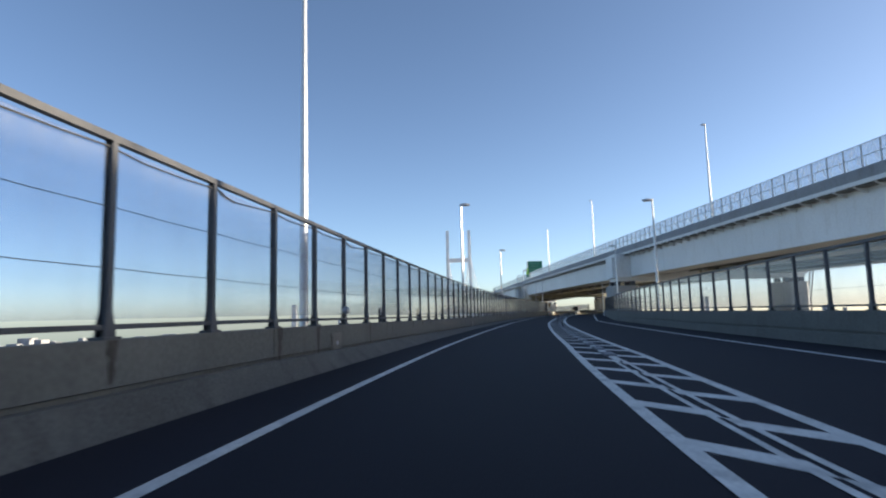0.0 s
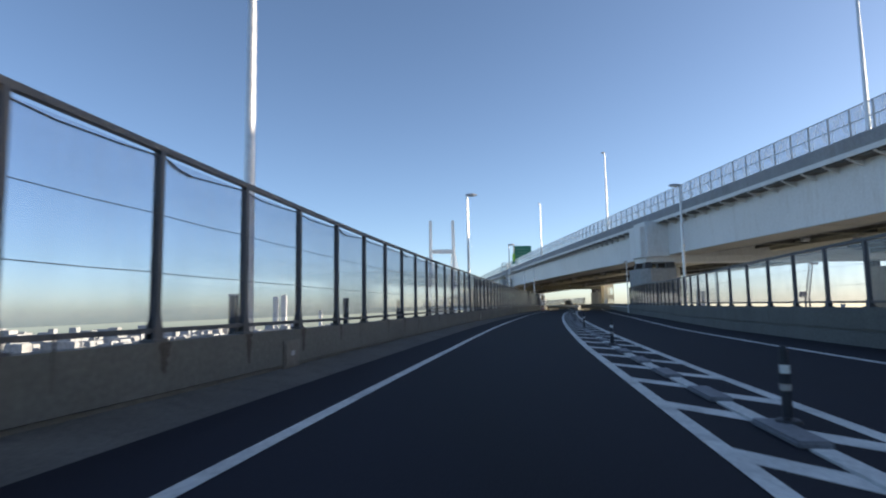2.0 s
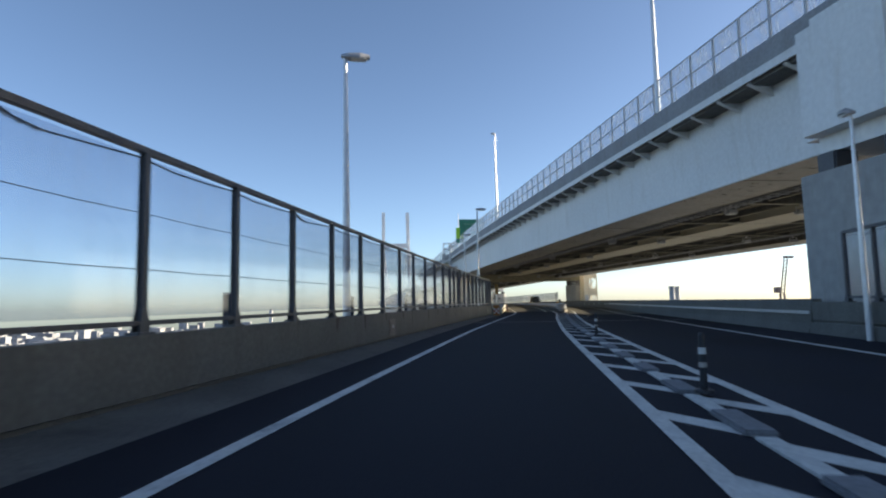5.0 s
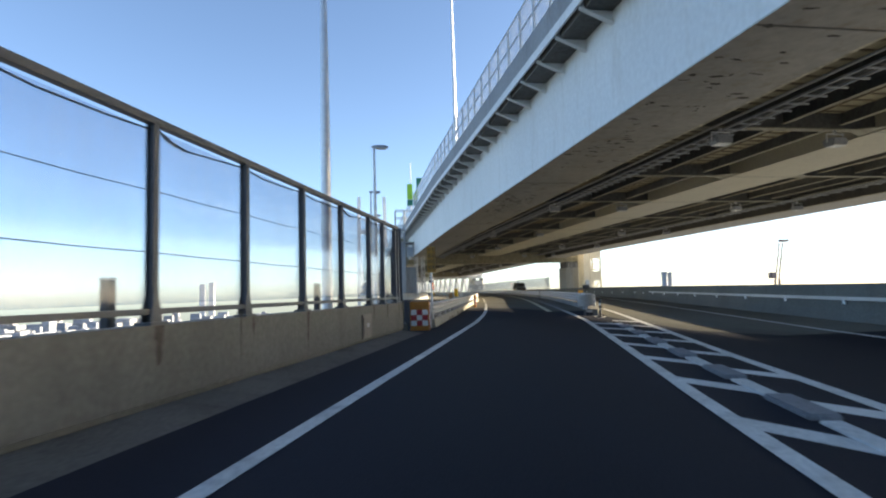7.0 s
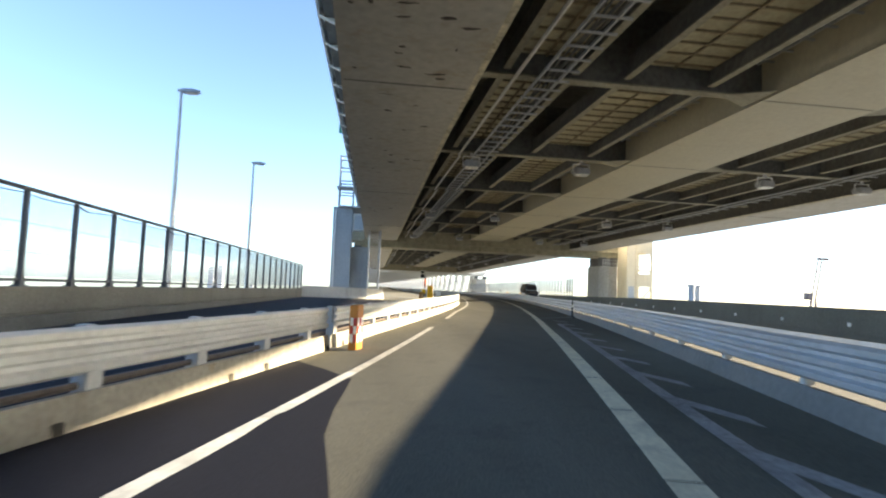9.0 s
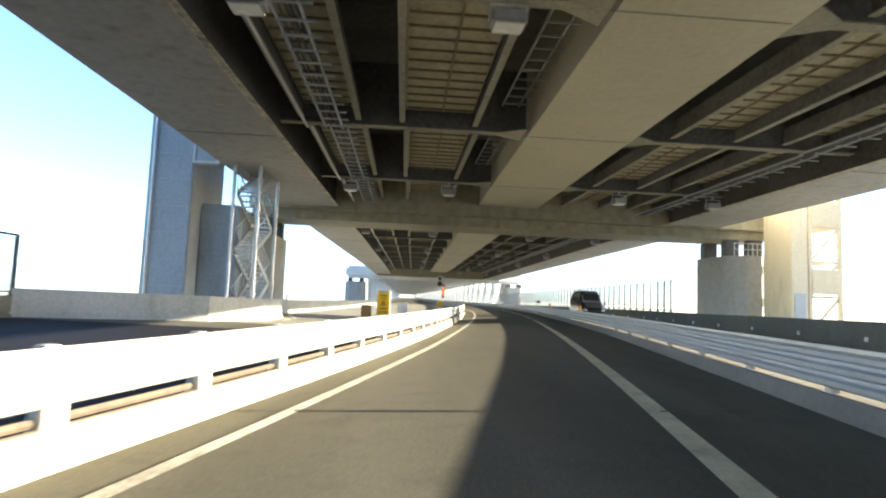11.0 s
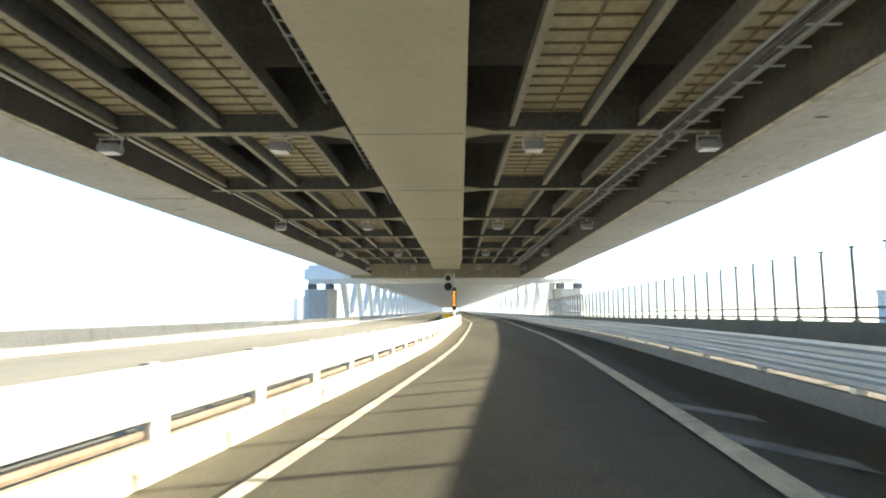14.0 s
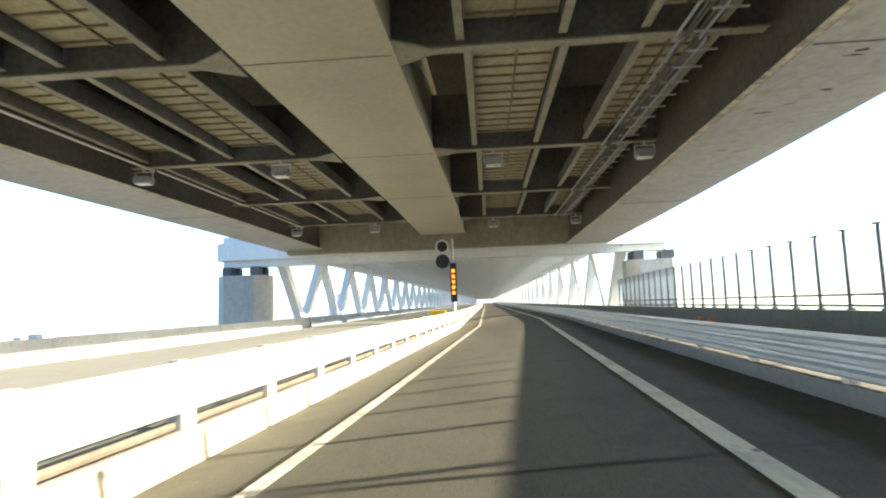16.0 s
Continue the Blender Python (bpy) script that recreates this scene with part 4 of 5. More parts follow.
# white reflectors on the right-hand wall
REFL = shared("reflector", bevelled((0, 0, 0), (0.06, 0.15, 0.14), 0.02), WHITE)
wall_refl = thing("wall_reflectors", "row of small white reflectors on the edge wall", "reflector", kind="structure")
for y in np.arange(322.0, 420.0, 9.0):
    piece("reflector", REFL, wall_refl, Matrix.Translation((41.68, y, lerp(RAMP_Z, y) + 0.62)))
for m in spaced(through_points(EDGE_R[1:6], 3.0), 4.0):
    piece("reflector", REFL, wall_refl, Matrix.Translation((0, 0, lerp(EDGE_Z, m.translation.y))) @ m @ Matrix.Translation((-0.19, 0, 0.55)))
for y in (212.2, 225.5):
    root = thing("orange_marker", "small orange reflector block on the median guard rail", "marker", "orange markers", at=on_lane(y, lerp(CURB_R, y) + 0.3, lerp(MEDIAN_Z, y)))
    part("stem", tube(bmesh.new(), [(0, 0, 0.6), (0, 0, 0.92)], [0.03, 0.03], 8), BLACK, root)
    part("head", bevelled((0, 0, 1.02), (0.24, 0.09, 0.2), 0.035), ORANGE, root)
    root.scale = (0.84, 0.84, 0.84)

for y in (292.0, 293.3):
    root = thing("orange_block", "orange marker post standing at the edge wall", "marker", "orange blocks", at=(lerp([(b, a) for a, b in EDGE_R], y) - 0.5, y, lerp(EDGE_Z, y)))
    part("body", bevelled((0, 0, 0.36), (0.2, 0.2, 0.62), 0.05), ORANGE, root)
    part("foot", bevelled((0, 0, 0.025), (0.34, 0.34, 0.05), 0.01), BLACK, root)

# ---------------------------------------------------------------- upper deck
deck = thing("upper_deck", "pale steel box girder viaduct carrying the upper road", "viaduct", kind="structure")
Y0, Y1 = -60.0, 316.0
run = [(deck_x(y), y, 0.0, 1.0, 0.0) for y in np.arange(Y0, Y1 + 0.1, 4.0)]
# height of the side girders' soffits above the road
SOFFIT_Z = {-1: [(-60, 6.78), (100, 6.78), (130, 6.88), (155, 6.85), (190, 6.78), (230, 6.66), (270, 6.53), (316, 6.35)], 1: [(-60, 6.7), (200, 6.68), (230, 6.53), (270, 6.25), (316, 5.95)]}
for s in (-1, 1):
    low = [(x, y, lerp(SOFFIT_Z[s], y), nx, ny) for x, y, z, nx, ny in run]
    part("side_girder", swept([(s * 14.22, 4.0), (s * 14.22, 0.04), (s * 10.85, 0.04), (s * 10.85, 4.0)], low), GIRDER, deck)
    part("soffit_plate", swept([(s * 14.3, 0.036), (s * 10.77, 0.036), (s * 10.77, 0.0), (s * 14.3, 0.0)], low), SIDE_SOFFIT, deck)
    # dark plate over the pale web, standing in for shade under the deck
    part("inner_web", swept([(s * 10.845, 3.6), (s * 10.845, 0.06), (s * 10.82, 0.06), (s * 10.82, 3.6)], low), WEB_SHADE, deck, "dark inner web plate with shade in its colour")
    part("inner_lip", swept([(s * 10.77, 0.05), (s * 10.59, 0.05), (s * 10.59, 0.02), (s * 10.77, 0.02)], low), LIP, deck, "rust-streaked cream flange lip")
    part("edge_beam", swept([(s * 15.5, 10.72), (s * 15.5, 11.08), (s * 14.22, 11.1), (s * 14.22, 10.97), (s * 15.42, 10.95), (s * 15.42, 10.72)], run), GIRDER, deck)
    part("parapet", swept([(s * 15.5, 11.084), (s * 15.5, 12.0), (s * 15.25, 12.0), (s * 15.25, 11.084)], run), FASCIA, deck)
part("centre_girder", swept([(-1.72, 10.6), (-1.72, 7.24), (1.92, 7.24), (1.92, 10.6)], run), SOFFIT, deck)
part("centre_flange", swept([(-1.82, 7.236), (2.02, 7.236), (2.02, 7.2), (-1.82, 7.2)], run), SOFFIT, deck)
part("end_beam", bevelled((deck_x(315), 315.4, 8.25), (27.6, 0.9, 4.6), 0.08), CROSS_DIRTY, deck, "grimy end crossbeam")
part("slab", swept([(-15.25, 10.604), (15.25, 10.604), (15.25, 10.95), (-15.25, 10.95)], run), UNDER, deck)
# joints of the girder sections
SPLICE = shared("splice", box(bmesh.new(), (0, 0, 0), (3.4, 0.05, 0.012)), UNDER)
for y in np.arange(20, 316, 18.4):
    for s in (-1, 1):
        piece("splice", SPLICE, deck, Matrix.Translation((deck_x(y) + s * 12.53, y, lerp(SOFFIT_Z[s], y) - 0.008)))

# dark flaking marks on the soffit of the nearer girder
FLAKE = surface("dark_flaking_paint", (0.04, 0.034, 0.026), 0.85, spread=0.25, coarse=3, fine=25, bump=0.1)
flakes = thing("soffit_marks", "dark flaking marks on the girder soffit", "stain", kind="structure")
fg = random.Random(21)
for cy, n, spread, side in ((156.2, 120, 2.2, -1), (160.5, 40, 2.5, -1), (141.5, 40, 3.0, -1), (134.0, 30, 2.5, -1), (166.0, 16, 3.0, -1), (178.0, 10, 2.5, -1), (192.0, 6, 1.0, -1), (236.0, 14, 5.0, 1), (258.0, 22, 6.0, 1), (280.0, 12, 6.0, 1), (262.0, 12, 8.0, -1), (112.0, 30, 4.0, -1)):
    for _ in range(n):
        y = cy + fg.gauss(0, spread)
        x = deck_x(y) + side * 12.53 + max(-1.4, min(1.4, fg.gauss(-0.2, 0.75)))
        w, d = fg.uniform(0.05, 0.34), fg.uniform(0.02, 0.12)
        bm = bmesh.new()
        bm.faces.new([bm.verts.new((fg.uniform(0.5, 1.0) * w * math.cos(a), fg.uniform(0.4, 1.0) * d * math.sin(a), 0)) for a in np.linspace(0, 2 * math.pi, 10)[:-1]])
        part("mark", bm, FLAKE, flakes).matrix_basis = pose(x, y, lerp(SOFFIT_Z[side], y) - 0.004, 0, 0, fg.uniform(-12, 12))

# outer brackets
bm = bmesh.new()
box(bm, (-0.72, 0, 0.2), (1.45, 0.2, 0.03))
vs = [bm.verts.new(v) for v in ((0, -0.008, 0.5), (-1.45, -0.008, 0.5), (-1.45, -0.008, 0.22), (0, -0.008, -0.3), (0, 0.008, 0.5), (-1.45, 0.008, 0.5), (-1.45, 0.008, 0.22), (0, 0.008, -0.3))]
for f in ((0, 1, 2, 3), (7, 6, 5, 4), (3, 2, 6, 7), (1, 5, 6, 2)):
    bm.faces.new([vs[i] for i in f])
beam(bm, (0, 0, -0.3), (-1.45, 0, 0.2), 0.22, 0.03)
box(bm, (-0.72, 1.15, 0.4), (0.3, 2.1, 0.16))
BRACKET = shared("bracket", bm, GIRDER)
for y in np.arange(-10, 316, 2.3):
    piece("bracket", BRACKET, deck, Matrix.Translation((deck_x(y) - 14.22, y, 10.45)) @ Matrix.Diagonal((0.83, 1, 1, 1)))

# sound panels on the parapet
bm = bmesh.new()
box(bm, (0, 0, 0.98), (0.1, 0.1, 1.96))
box(bm, (0, 0, 0.04), (0.2, 0.22, 0.08))
DPOST = shared("post", bm, RAIL_GREY)
bm = bmesh.new()
box(bm, (0, 1.0, 1.45), (0.03, 1.88, 0.92))
box(bm, (0, 1.0, 0.5), (0.03, 1.88, 0.84))
DPANE = shared("panel", bm, PANE_MILKY)
bm = bmesh.new()
for z in (0.05, 0.95, 1.94):
    box(bm, (0, 1.0, z), (0.06, 1.9, 0.06))
DRAIL = shared("rail", bm, RAIL_GREY)
dfence = thing("parapet_fence", "pale translucent sound panels along the upper road", "fence")
for y in np.arange(-24, 314, 2.0):
    m = Matrix.Translation((deck_x(y) - 15.38, y, 12.0))
    piece("post", DPOST, dfence, m)
    piece("panel", DPANE, dfence, m).visible_shadow = False
    piece("rail", DRAIL, dfence, m)

# crossbeams, panel rows, cable ladders, lamps under the deck
BEAMS = [249.8 + 9.2 * k for k in range(-33, -3)] + [251.4 + 9.2 * k for k in range(-3, 7)]
bm = bmesh.new()
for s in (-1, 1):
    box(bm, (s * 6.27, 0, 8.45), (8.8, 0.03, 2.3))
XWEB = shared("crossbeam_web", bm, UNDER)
bm = bmesh.new()
for s in (-1, 1):
    vs = []
    for z in (7.22, 7.27):
        vs.append([bm.verts.new((s * x, y, z)) for x, y in ((1.95, -0.75), (2.9, -0.17), (10.65, -0.17), (10.65, 0.17), (2.9, 0.17), (1.95, 0.75))])
    lo, hi = vs
    bm.faces.new(lo[::-1])
    bm.faces.new(hi)
    for k in range(6):
        bm.faces.new((lo[k], lo[(k + 1) % 6], hi[(k + 1) % 6], hi[k]))
bmesh.ops.recalc_face_normals(bm, faces=bm.faces[:])
XFLANGE = shared("crossbeam_flange", bm, GRIME)


def panel_row(wide):
    bm = bmesh.new()
    box(bm, (0, 4.6, 0.45), (wide - 0.2, 8.7, 0.02))
    return bm


def panel_ribs(wide):
    bm = bmesh.new()
    for k in range(13):
        box(bm, (0, 0.5 + k * 0.68, 0.415), (wide - 0.3, 0.06, 0.05))
    box(bm, (0.1, 4.6, 0.41), (0.06, 8.7, 0.06))
    return bm


def panel_sides(wide):
    bm = bmesh.new()
    for s in (-1, 1):
        box(bm, (s * wide / 2, 4.6, 0.0), (0.2, 8.9, 0.04))
    return bm


def panel_webs(wide):
    bm = bmesh.new()
    for s in (-1, 1):
        box(bm, (s * wide / 2, 4.6, 0.32), (0.03, 8.9, 0.6))
    return bm


RIBS = surface("brown_under_ribs", (0.2, 0.16, 0.1), 0.8, spread=0.2, coarse=1, fine=8, bump=0.05, stain=0.4)
ROWS_W = ((-4.9, 2.6), (-8.75, 2.0), (4.95, 2.4), (8.9, 1.7))
sets = {}
for w, wide in ROWS_W:
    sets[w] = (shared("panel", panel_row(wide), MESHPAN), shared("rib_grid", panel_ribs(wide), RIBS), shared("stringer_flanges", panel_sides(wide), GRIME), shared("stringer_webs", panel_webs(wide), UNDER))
bm = bmesh.new()
for s in (-1, 1):
    box(bm, (s * 0.3, 4.6, 0), (0.05, 9.2, 0.08))
for k in range(12):
    box(bm, (0.12, 0.4 + k * 0.77, -0.03), (0.95, 0.06, 0.05))
LADDER = shared("cable_ladder", bm, RAIL_GREY)
bm = bmesh.new()
for s in (-1, 1):
    box(bm, (s * 0.3 - 0.3, 4.6, 0), (0.04, 9.2, 0.07))
for k in range(9):
    box(bm, (0.1, 0.6 + k * 1.02, -0.03), (0.75, 0.05, 0.04))
OUTRIGGERS = shared("cable_outriggers", bm, RAIL_GREY)
SEAM_PLATE = shared("flange_seam", box(bmesh.new(), (0, 0, 7.196), (3.86, 0.035, 0.01)), UNDER)
bm = bmesh.new()
tube(bm, [(0, 0, 0), (0, 9.2, 0)], [0.05, 0.05], 8)
PIPE = shared("pipe", bm, RAIL_WHITE)
cable_turns = random.Random(11)
CABLES = []
for k in range(4):
    bm = bmesh.new()
    for c in range(4):
        ph, off = cable_turns.uniform(0, 6), -0.2 + 0.14 * c
        tube(bm, [(off + 0.04 * math.sin(ph + i), i * 9.2 / 12, 0.06 + 0.02 * math.cos(2 * i + ph)) for i in range(13)], [cable_turns.uniform(0.02, 0.045)] * 13, 6)
    CABLES.append(shared("cable_bundle", bm, UNDER))
for k, y in enumerate(BEAMS):
    x = deck_x(y)
    piece("crossbeam_web", XWEB, deck, Matrix.Translation((x, y, 0)))
    piece("crossbeam_flange", XFLANGE, deck, Matrix.Translation((x, y, 0)))
    if y > 305:
        continue
    for w, wide in ROWS_W:
        for data in sets[w]:
            piece(data.name.split(".")[0], data, deck, Matrix.Translation((x + w, y + 0.02, 7.42)))
    piece("flange_seam", SEAM_PLATE, deck, Matrix.Translation((x, y, 0)))
    piece("cable_outriggers", OUTRIGGERS, deck, Matrix.Translation((x + 9.3, y, 7.12)))
    piece("cable_bundle", CABLES[(k + 1) % 4], deck, Matrix.Translation((x + 9.1, y, 7.12)))
    if y < 215:
        piece("cable_ladder", LADDER, deck, Matrix.Translation((x - 8.6, y, 7.12)))
        piece("cable_bundle", CABLES[k % 4], deck, Matrix.Translation((x - 8.6, y, 7.12)))
    piece("pipe", PIPE, deck, Matrix.Translation((x - 9.55, y, 7.1)))
    if 130 < y:
        piece("cable_ladder", LADDER, deck, Matrix.Translation((x - 2.3, y, 8.3)))


def under_lamp(x, y, z):
    root = thing("under_deck_lamp", "grey floodlight hung under a crossbeam, unlit", "floodlight", "under-deck lamps", at=(x, y, z))
    house = part("housing", bevelled((0, 0, 0), (0.7, 0.56, 0.3), 0.06), LAMP_GREY, root)
    part("lens", bevelled((0, -0.03, -0.16), (0.58, 0.46, 0.04), 0.015), LAMP_LENS, house, "pale lamp glass")
    bm = bmesh.new()
    for s in (-1, 1):
        box(bm, (s * 0.37, 0, 0.15), (0.025, 0.07, 0.34))
    box(bm, (0, 0, 0.33), (0.76, 0.1, 0.025))
    box(bm, (0, 0, 0.4), (0.1, 0.1, 0.16))
    part("yoke", bm, GALV, root)


for k in range(-9, 4):
    y = (249.8 if k < -1 else 251.4) + 18.4 * k - 0.3
    for w in (-4.1, 4.9, -9.1, 10.0) if k < -1 else (-4.2, 4.3, -9.95, 10.1):
        under_lamp(deck_x(y) + w, y, 6.66)


# ---------------------------------------------------------------- piers
def pier(y, deep, left, right, col_wide, beam_low, beam_top, head_low, label, in_left, in_right, railed=False, material=None):
    root = thing("pier", label, "pier", "viaduct piers")
    part("cross_head", bevelled(((left + right) / 2, y, (beam_low + beam_top) / 2), (right - left, deep - 0.6, beam_top - beam_low), 0.6), material or GIRDER, root, "pale steel cross head")
    for x0, x1 in ((in_left - col_wide, in_left), (in_right, in_right + col_wide)):
        bm = box(bmesh.new(), ((x0 + x1) / 2, y, (head_low + land(y) - 1) / 2), (col_wide, deep, head_low - land(y) + 1))
        bmesh.ops.bevel(bm, geom=[e for e in bm.edges if abs(e.verts[0].co.z - e.verts[1].co.z) > 1], offset=0.9, segments=1, affect="EDGES")
        column = part("column", bm, CONCRETE_GREY, root, "grey concrete column with cut corners")
        for dx in (-0.28, 0.28):
            for dy in (-0.25, 0.25):
                bm = bevelled(((x0 + x1) / 2 + dx * col_wide, y + dy * deep, (head_low + beam_low) / 2), (0.9, 0.8, beam_low - head_low), 0.06)
                part("bearing", bm, DARK_STEEL, column)
        if not railed:
            continue
        for k in range(9):
            px = x0 + 0.2 + k * (col_wide - 0.4) / 8
            part("baluster", tube(bmesh.new(), [(px, y - deep / 2 + 0.1, head_low - 0.1), (px, y - deep / 2 + 0.1, head_low + 0.8)], [0.025, 0.025], 6), GALV, column)
        for h in (0.4, 0.8):
            part("handrail", tube(bmesh.new(), [(x0 + 0.2, y - deep / 2 + 0.1, head_low + h), (x1 - 0.2, y - deep / 2 + 0.1, head_low + h)], [0.025, 0.025], 6), GALV, column)
    return root


pier(102.6, 5.2, 34.8, 70.5, 4.9, 6.0, 10.9, 5.2, "pale steel cross head on concrete columns under the viaduct", 39.5, 65.5)
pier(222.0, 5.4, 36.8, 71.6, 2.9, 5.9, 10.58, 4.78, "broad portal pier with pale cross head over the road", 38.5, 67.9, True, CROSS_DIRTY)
pier(317.6, 3.4, 33.4, 74.3, 4.6, 5.2, 8.0, 4.4, "portal pier where the viaduct meets the truss bridge", 38.1, 70.3)
pier(-20.0, 5.2, 33.9, 70.5, 5.1, 6.0, 10.9, 5.2, "pale steel cross head on concrete columns behind", 39.0, 65.5)

# columns under the curved road
for y in (-40, 0, 40, 80, 120, 160, 200, 260):
    p = (left_edge(y) + right_edge(y)) / 2
    root = thing("road_pier", "plain concrete column under the lower road", "pier", "road piers")
    part("column", bevelled((p.x, p.y, (land(y) - 1.9) / 2), (3.0, 2.4, -land(y) - 1.9), 0.2), CONCRETE_GREY, root)
    part("cap", bevelled((p.x, p.y, -1.42), (9.0, 2.8, 1.0), 0.2), CONCRETE_GREY, root)

# ---------------------------------------------------------------- stair tower
CLAD = surface("blue_grey_cladding", (0.32, 0.35, 0.38), 0.6, spread=0.1, coarse=0.3, fine=8, bump=0.05, stain=0.4, stain_colour=(0.2, 0.2, 0.2))
tower = thing("stair_tower", "blue-grey clad service tower with an open stair", "tower")
part("shaft", bevelled((36.4, 211.0, -9.0), (1.9, 4.2, 35.8), 0.06), CLAD, tower)
part("annex", bevelled((38.2, 211.8, -11.5), (1.7, 3.2, 33.2), 0.06), CLAD, tower)
cabinet = part("cabinet", bevelled((38.0, 208.9, 7.4), (1.1, 0.7, 1.7), 0.04), RAIL_GREY, tower, "pale grey equipment cabinet")
part("hatch", bevelled((38.0, 208.53, 7.4), (0.85, 0.06, 1.4), 0.02), CLAD, cabinet)
bm = bmesh.new()
for dx in (-0.5, 0.5):
    box(bm, (38.0 + dx, 208.5, 7.4), (0.1, 0.08, 1.6))
for dz in (-0.75, 0.75):
    box(bm, (38.0, 208.5, 7.4 + dz), (0.9, 0.08, 0.1))
part("hatch_frame", bm, RAIL_WHITE, cabinet, "pale frame round the hatch")
for k in range(9):
    part("panel_seam", box(bmesh.new(), (36.4, 208.89, -1.0 + 1.15 * k), (1.8, 0.02, 0.03)), RAIL_GREY, tower)
part("drain_pipe", tube(bmesh.new(), [(35.7, 208.8, -12), (35.7, 208.8, 8.6)], [0.06, 0.06], 8), GALV, tower)
part("platform", bevelled((37.6, 210.5, 8.9), (3.2, 4.4, 0.16), 0.03), RAIL_GREY, tower)
bm = bmesh.new()
for x in (35.9, 37.3):
    for y in (209.4, 211.2):
        tube(bm, [(x, y, 8.8), (x, y, 14.2)], [0.07, 0.07], 6)
for z in (10.4, 11.6, 12.9, 14.1):
    for y in (209.4, 211.2):
        beam(bm, (35.9, y, z), (37.3, y, z), 0.08, 0.12)
    for x in (35.9, 37.3):
        beam(bm, (x, 209.4, z), (x, 211.2, z), 0.08, 0.12)
box(bm, (36.6, 210.3, 11.0), (1.9, 2.2, 0.12))
part("cage", bm, RAIL_GREY, tower, "pale steel ladder cage")
bm = bmesh.new()
for k in range(8):
    z0, z1 = -1 + k * 1.3, 0.3 + k * 1.3
    ya, yb = (209.2, 212.2) if k % 2 else (212.2, 209.2)
    for x in (39.2, 40.1):
        beam(bm, (x, ya, z0), (x, yb, z1), 0.05, 0.22)
        beam(bm, (x, ya, z0 + 1.0), (x, yb, z1 + 1.0), 0.04, 0.04)
        for j in range(7):
            p = Vector((x, ya, z0)).lerp(Vector((x, yb, z1)), j / 6)
            beam(bm, p, p + Vector((0, 0, 1.0)), 0.025, 0.025)
    for j in range(7):
        p = Vector((39.65, ya, z0)).lerp(Vector((39.65, yb, z1)), (j + 0.5) / 7)
        box(bm, p, (0.9, 0.3, 0.04))
for x in (39.1, 40.2):
    for y in (209.0, 212.5):
        tube(bm, [(x, y, land(210)), (x, y, 10.2)], [0.08, 0.08], 6)
part("stair", bm, GALV, tower, "galvanised zigzag stair with railings")


CREAM = surface("cream_tower_paint", (0.62, 0.55, 0.4), 0.6, spread=0.08, coarse=0.4, fine=8, bump=0.05, stain=0.4, stain_colour=(0.36, 0.28, 0.16))
lift = thing("service_tower", "cream steel service tower with stairs beside the pier", "tower")
base = land(224)
shaft = part("shaft", bevelled((70.3, 217.6, (base + 8.2) / 2), (1.1, 2.6, 8.2 - base), 0.05), CREAM, lift)
part("door", bevelled((70.3, 216.28, 1.4), (0.7, 0.05, 1.9), 0.01), RAIL_GREY, shaft)
for x in (71.0, 72.9):
    for y in (216.4, 219.8):
        part("post", beam(bmesh.new(), (x, y, base), (x, y, 9.3), 0.22, 0.22), CREAM, lift)
for k in range(6):
    z = -2.0 + k * 2.1
    part("landing", bevelled((71.95, 218.1, z), (2.1, 3.6, 0.12), 0.02), CREAM, lift)
    bm = bmesh.new()
    for y in (216.4, 219.8):
        beam(bm, (71.0, y, z), (72.9, y, z + 2.1), 0.12, 0.12)
        for h in (0.5, 1.0):
            beam(bm, (71.0, y, z + h), (72.9, y, z + h), 0.05, 0.05)
    part("brace", bm, CREAM, lift)
    bm = bmesh.new()
    for j in range(8):
        box(bm, (71.1 + j * 0.22, 218.8 - 1.4 * (k % 2), z + 0.2 + j * 0.24), (0.28, 0.9, 0.04))
    part("stair_flight", bm, GALV, lift)
for z in (3.1, 7.2):
    part("wind_panel", bevelled((71.95, 216.25, z), (1.8, 0.05, 1.5), 0.01), CREAM, lift)

# ---------------------------------------------------------------- main bridge
bridge = thing("truss_bridge", "white double-deck steel truss bridge", "bridge", kind="structure", at=(0, 0, -0.6))
BX = 54.6
PANEL = 14.1
bm = beam(bmesh.new(), (0, 0, -0.1), (0, PANEL / 2, 7.3), 0.8, 0.95)
DIAG_A = shared("diagonal", bm, TRUSS)
bm = beam(bmesh.new(), (0, PANEL / 2, 7.3), (0, PANEL, -0.1), 0.8, 0.95)
DIAG_B = shared("diagonal", bm, TRUSS)
bm = bmesh.new()
box(bm, (0, 0, 6.8), (0.84, 2.4, 1.3))
GUSSET = shared("gusset", bm, TRUSS)
for s in (-1, 1):
    x = BX + s * 15.8
    part("top_chord", beam(bmesh.new(), (x, 319.4, 7.6), (x, 1400, 7.6), 0.9, 1.1), TRUSS, bridge)
    part("bottom_chord", beam(bmesh.new(), (x, 319.4, -0.4), (x, 1400, -0.4), 0.9, 1.1), TRUSS, bridge)
    for i in range(-1, 76):
        m = Matrix.Translation((x, 324.85 + i * PANEL, 0))
        if i >= 0:
            piece("diagonal", DIAG_A, bridge, m)
        piece("diagonal", DIAG_B, bridge, m)
        piece("gusset", GUSSET, bridge, m @ Matrix.Translation((0, PANEL / 2, 0)))
part("upper_deck_plate", box(bmesh.new(), (BX, 858.2, 9.0), (34, 1083.6, 0.5)), TRUSS, bridge)
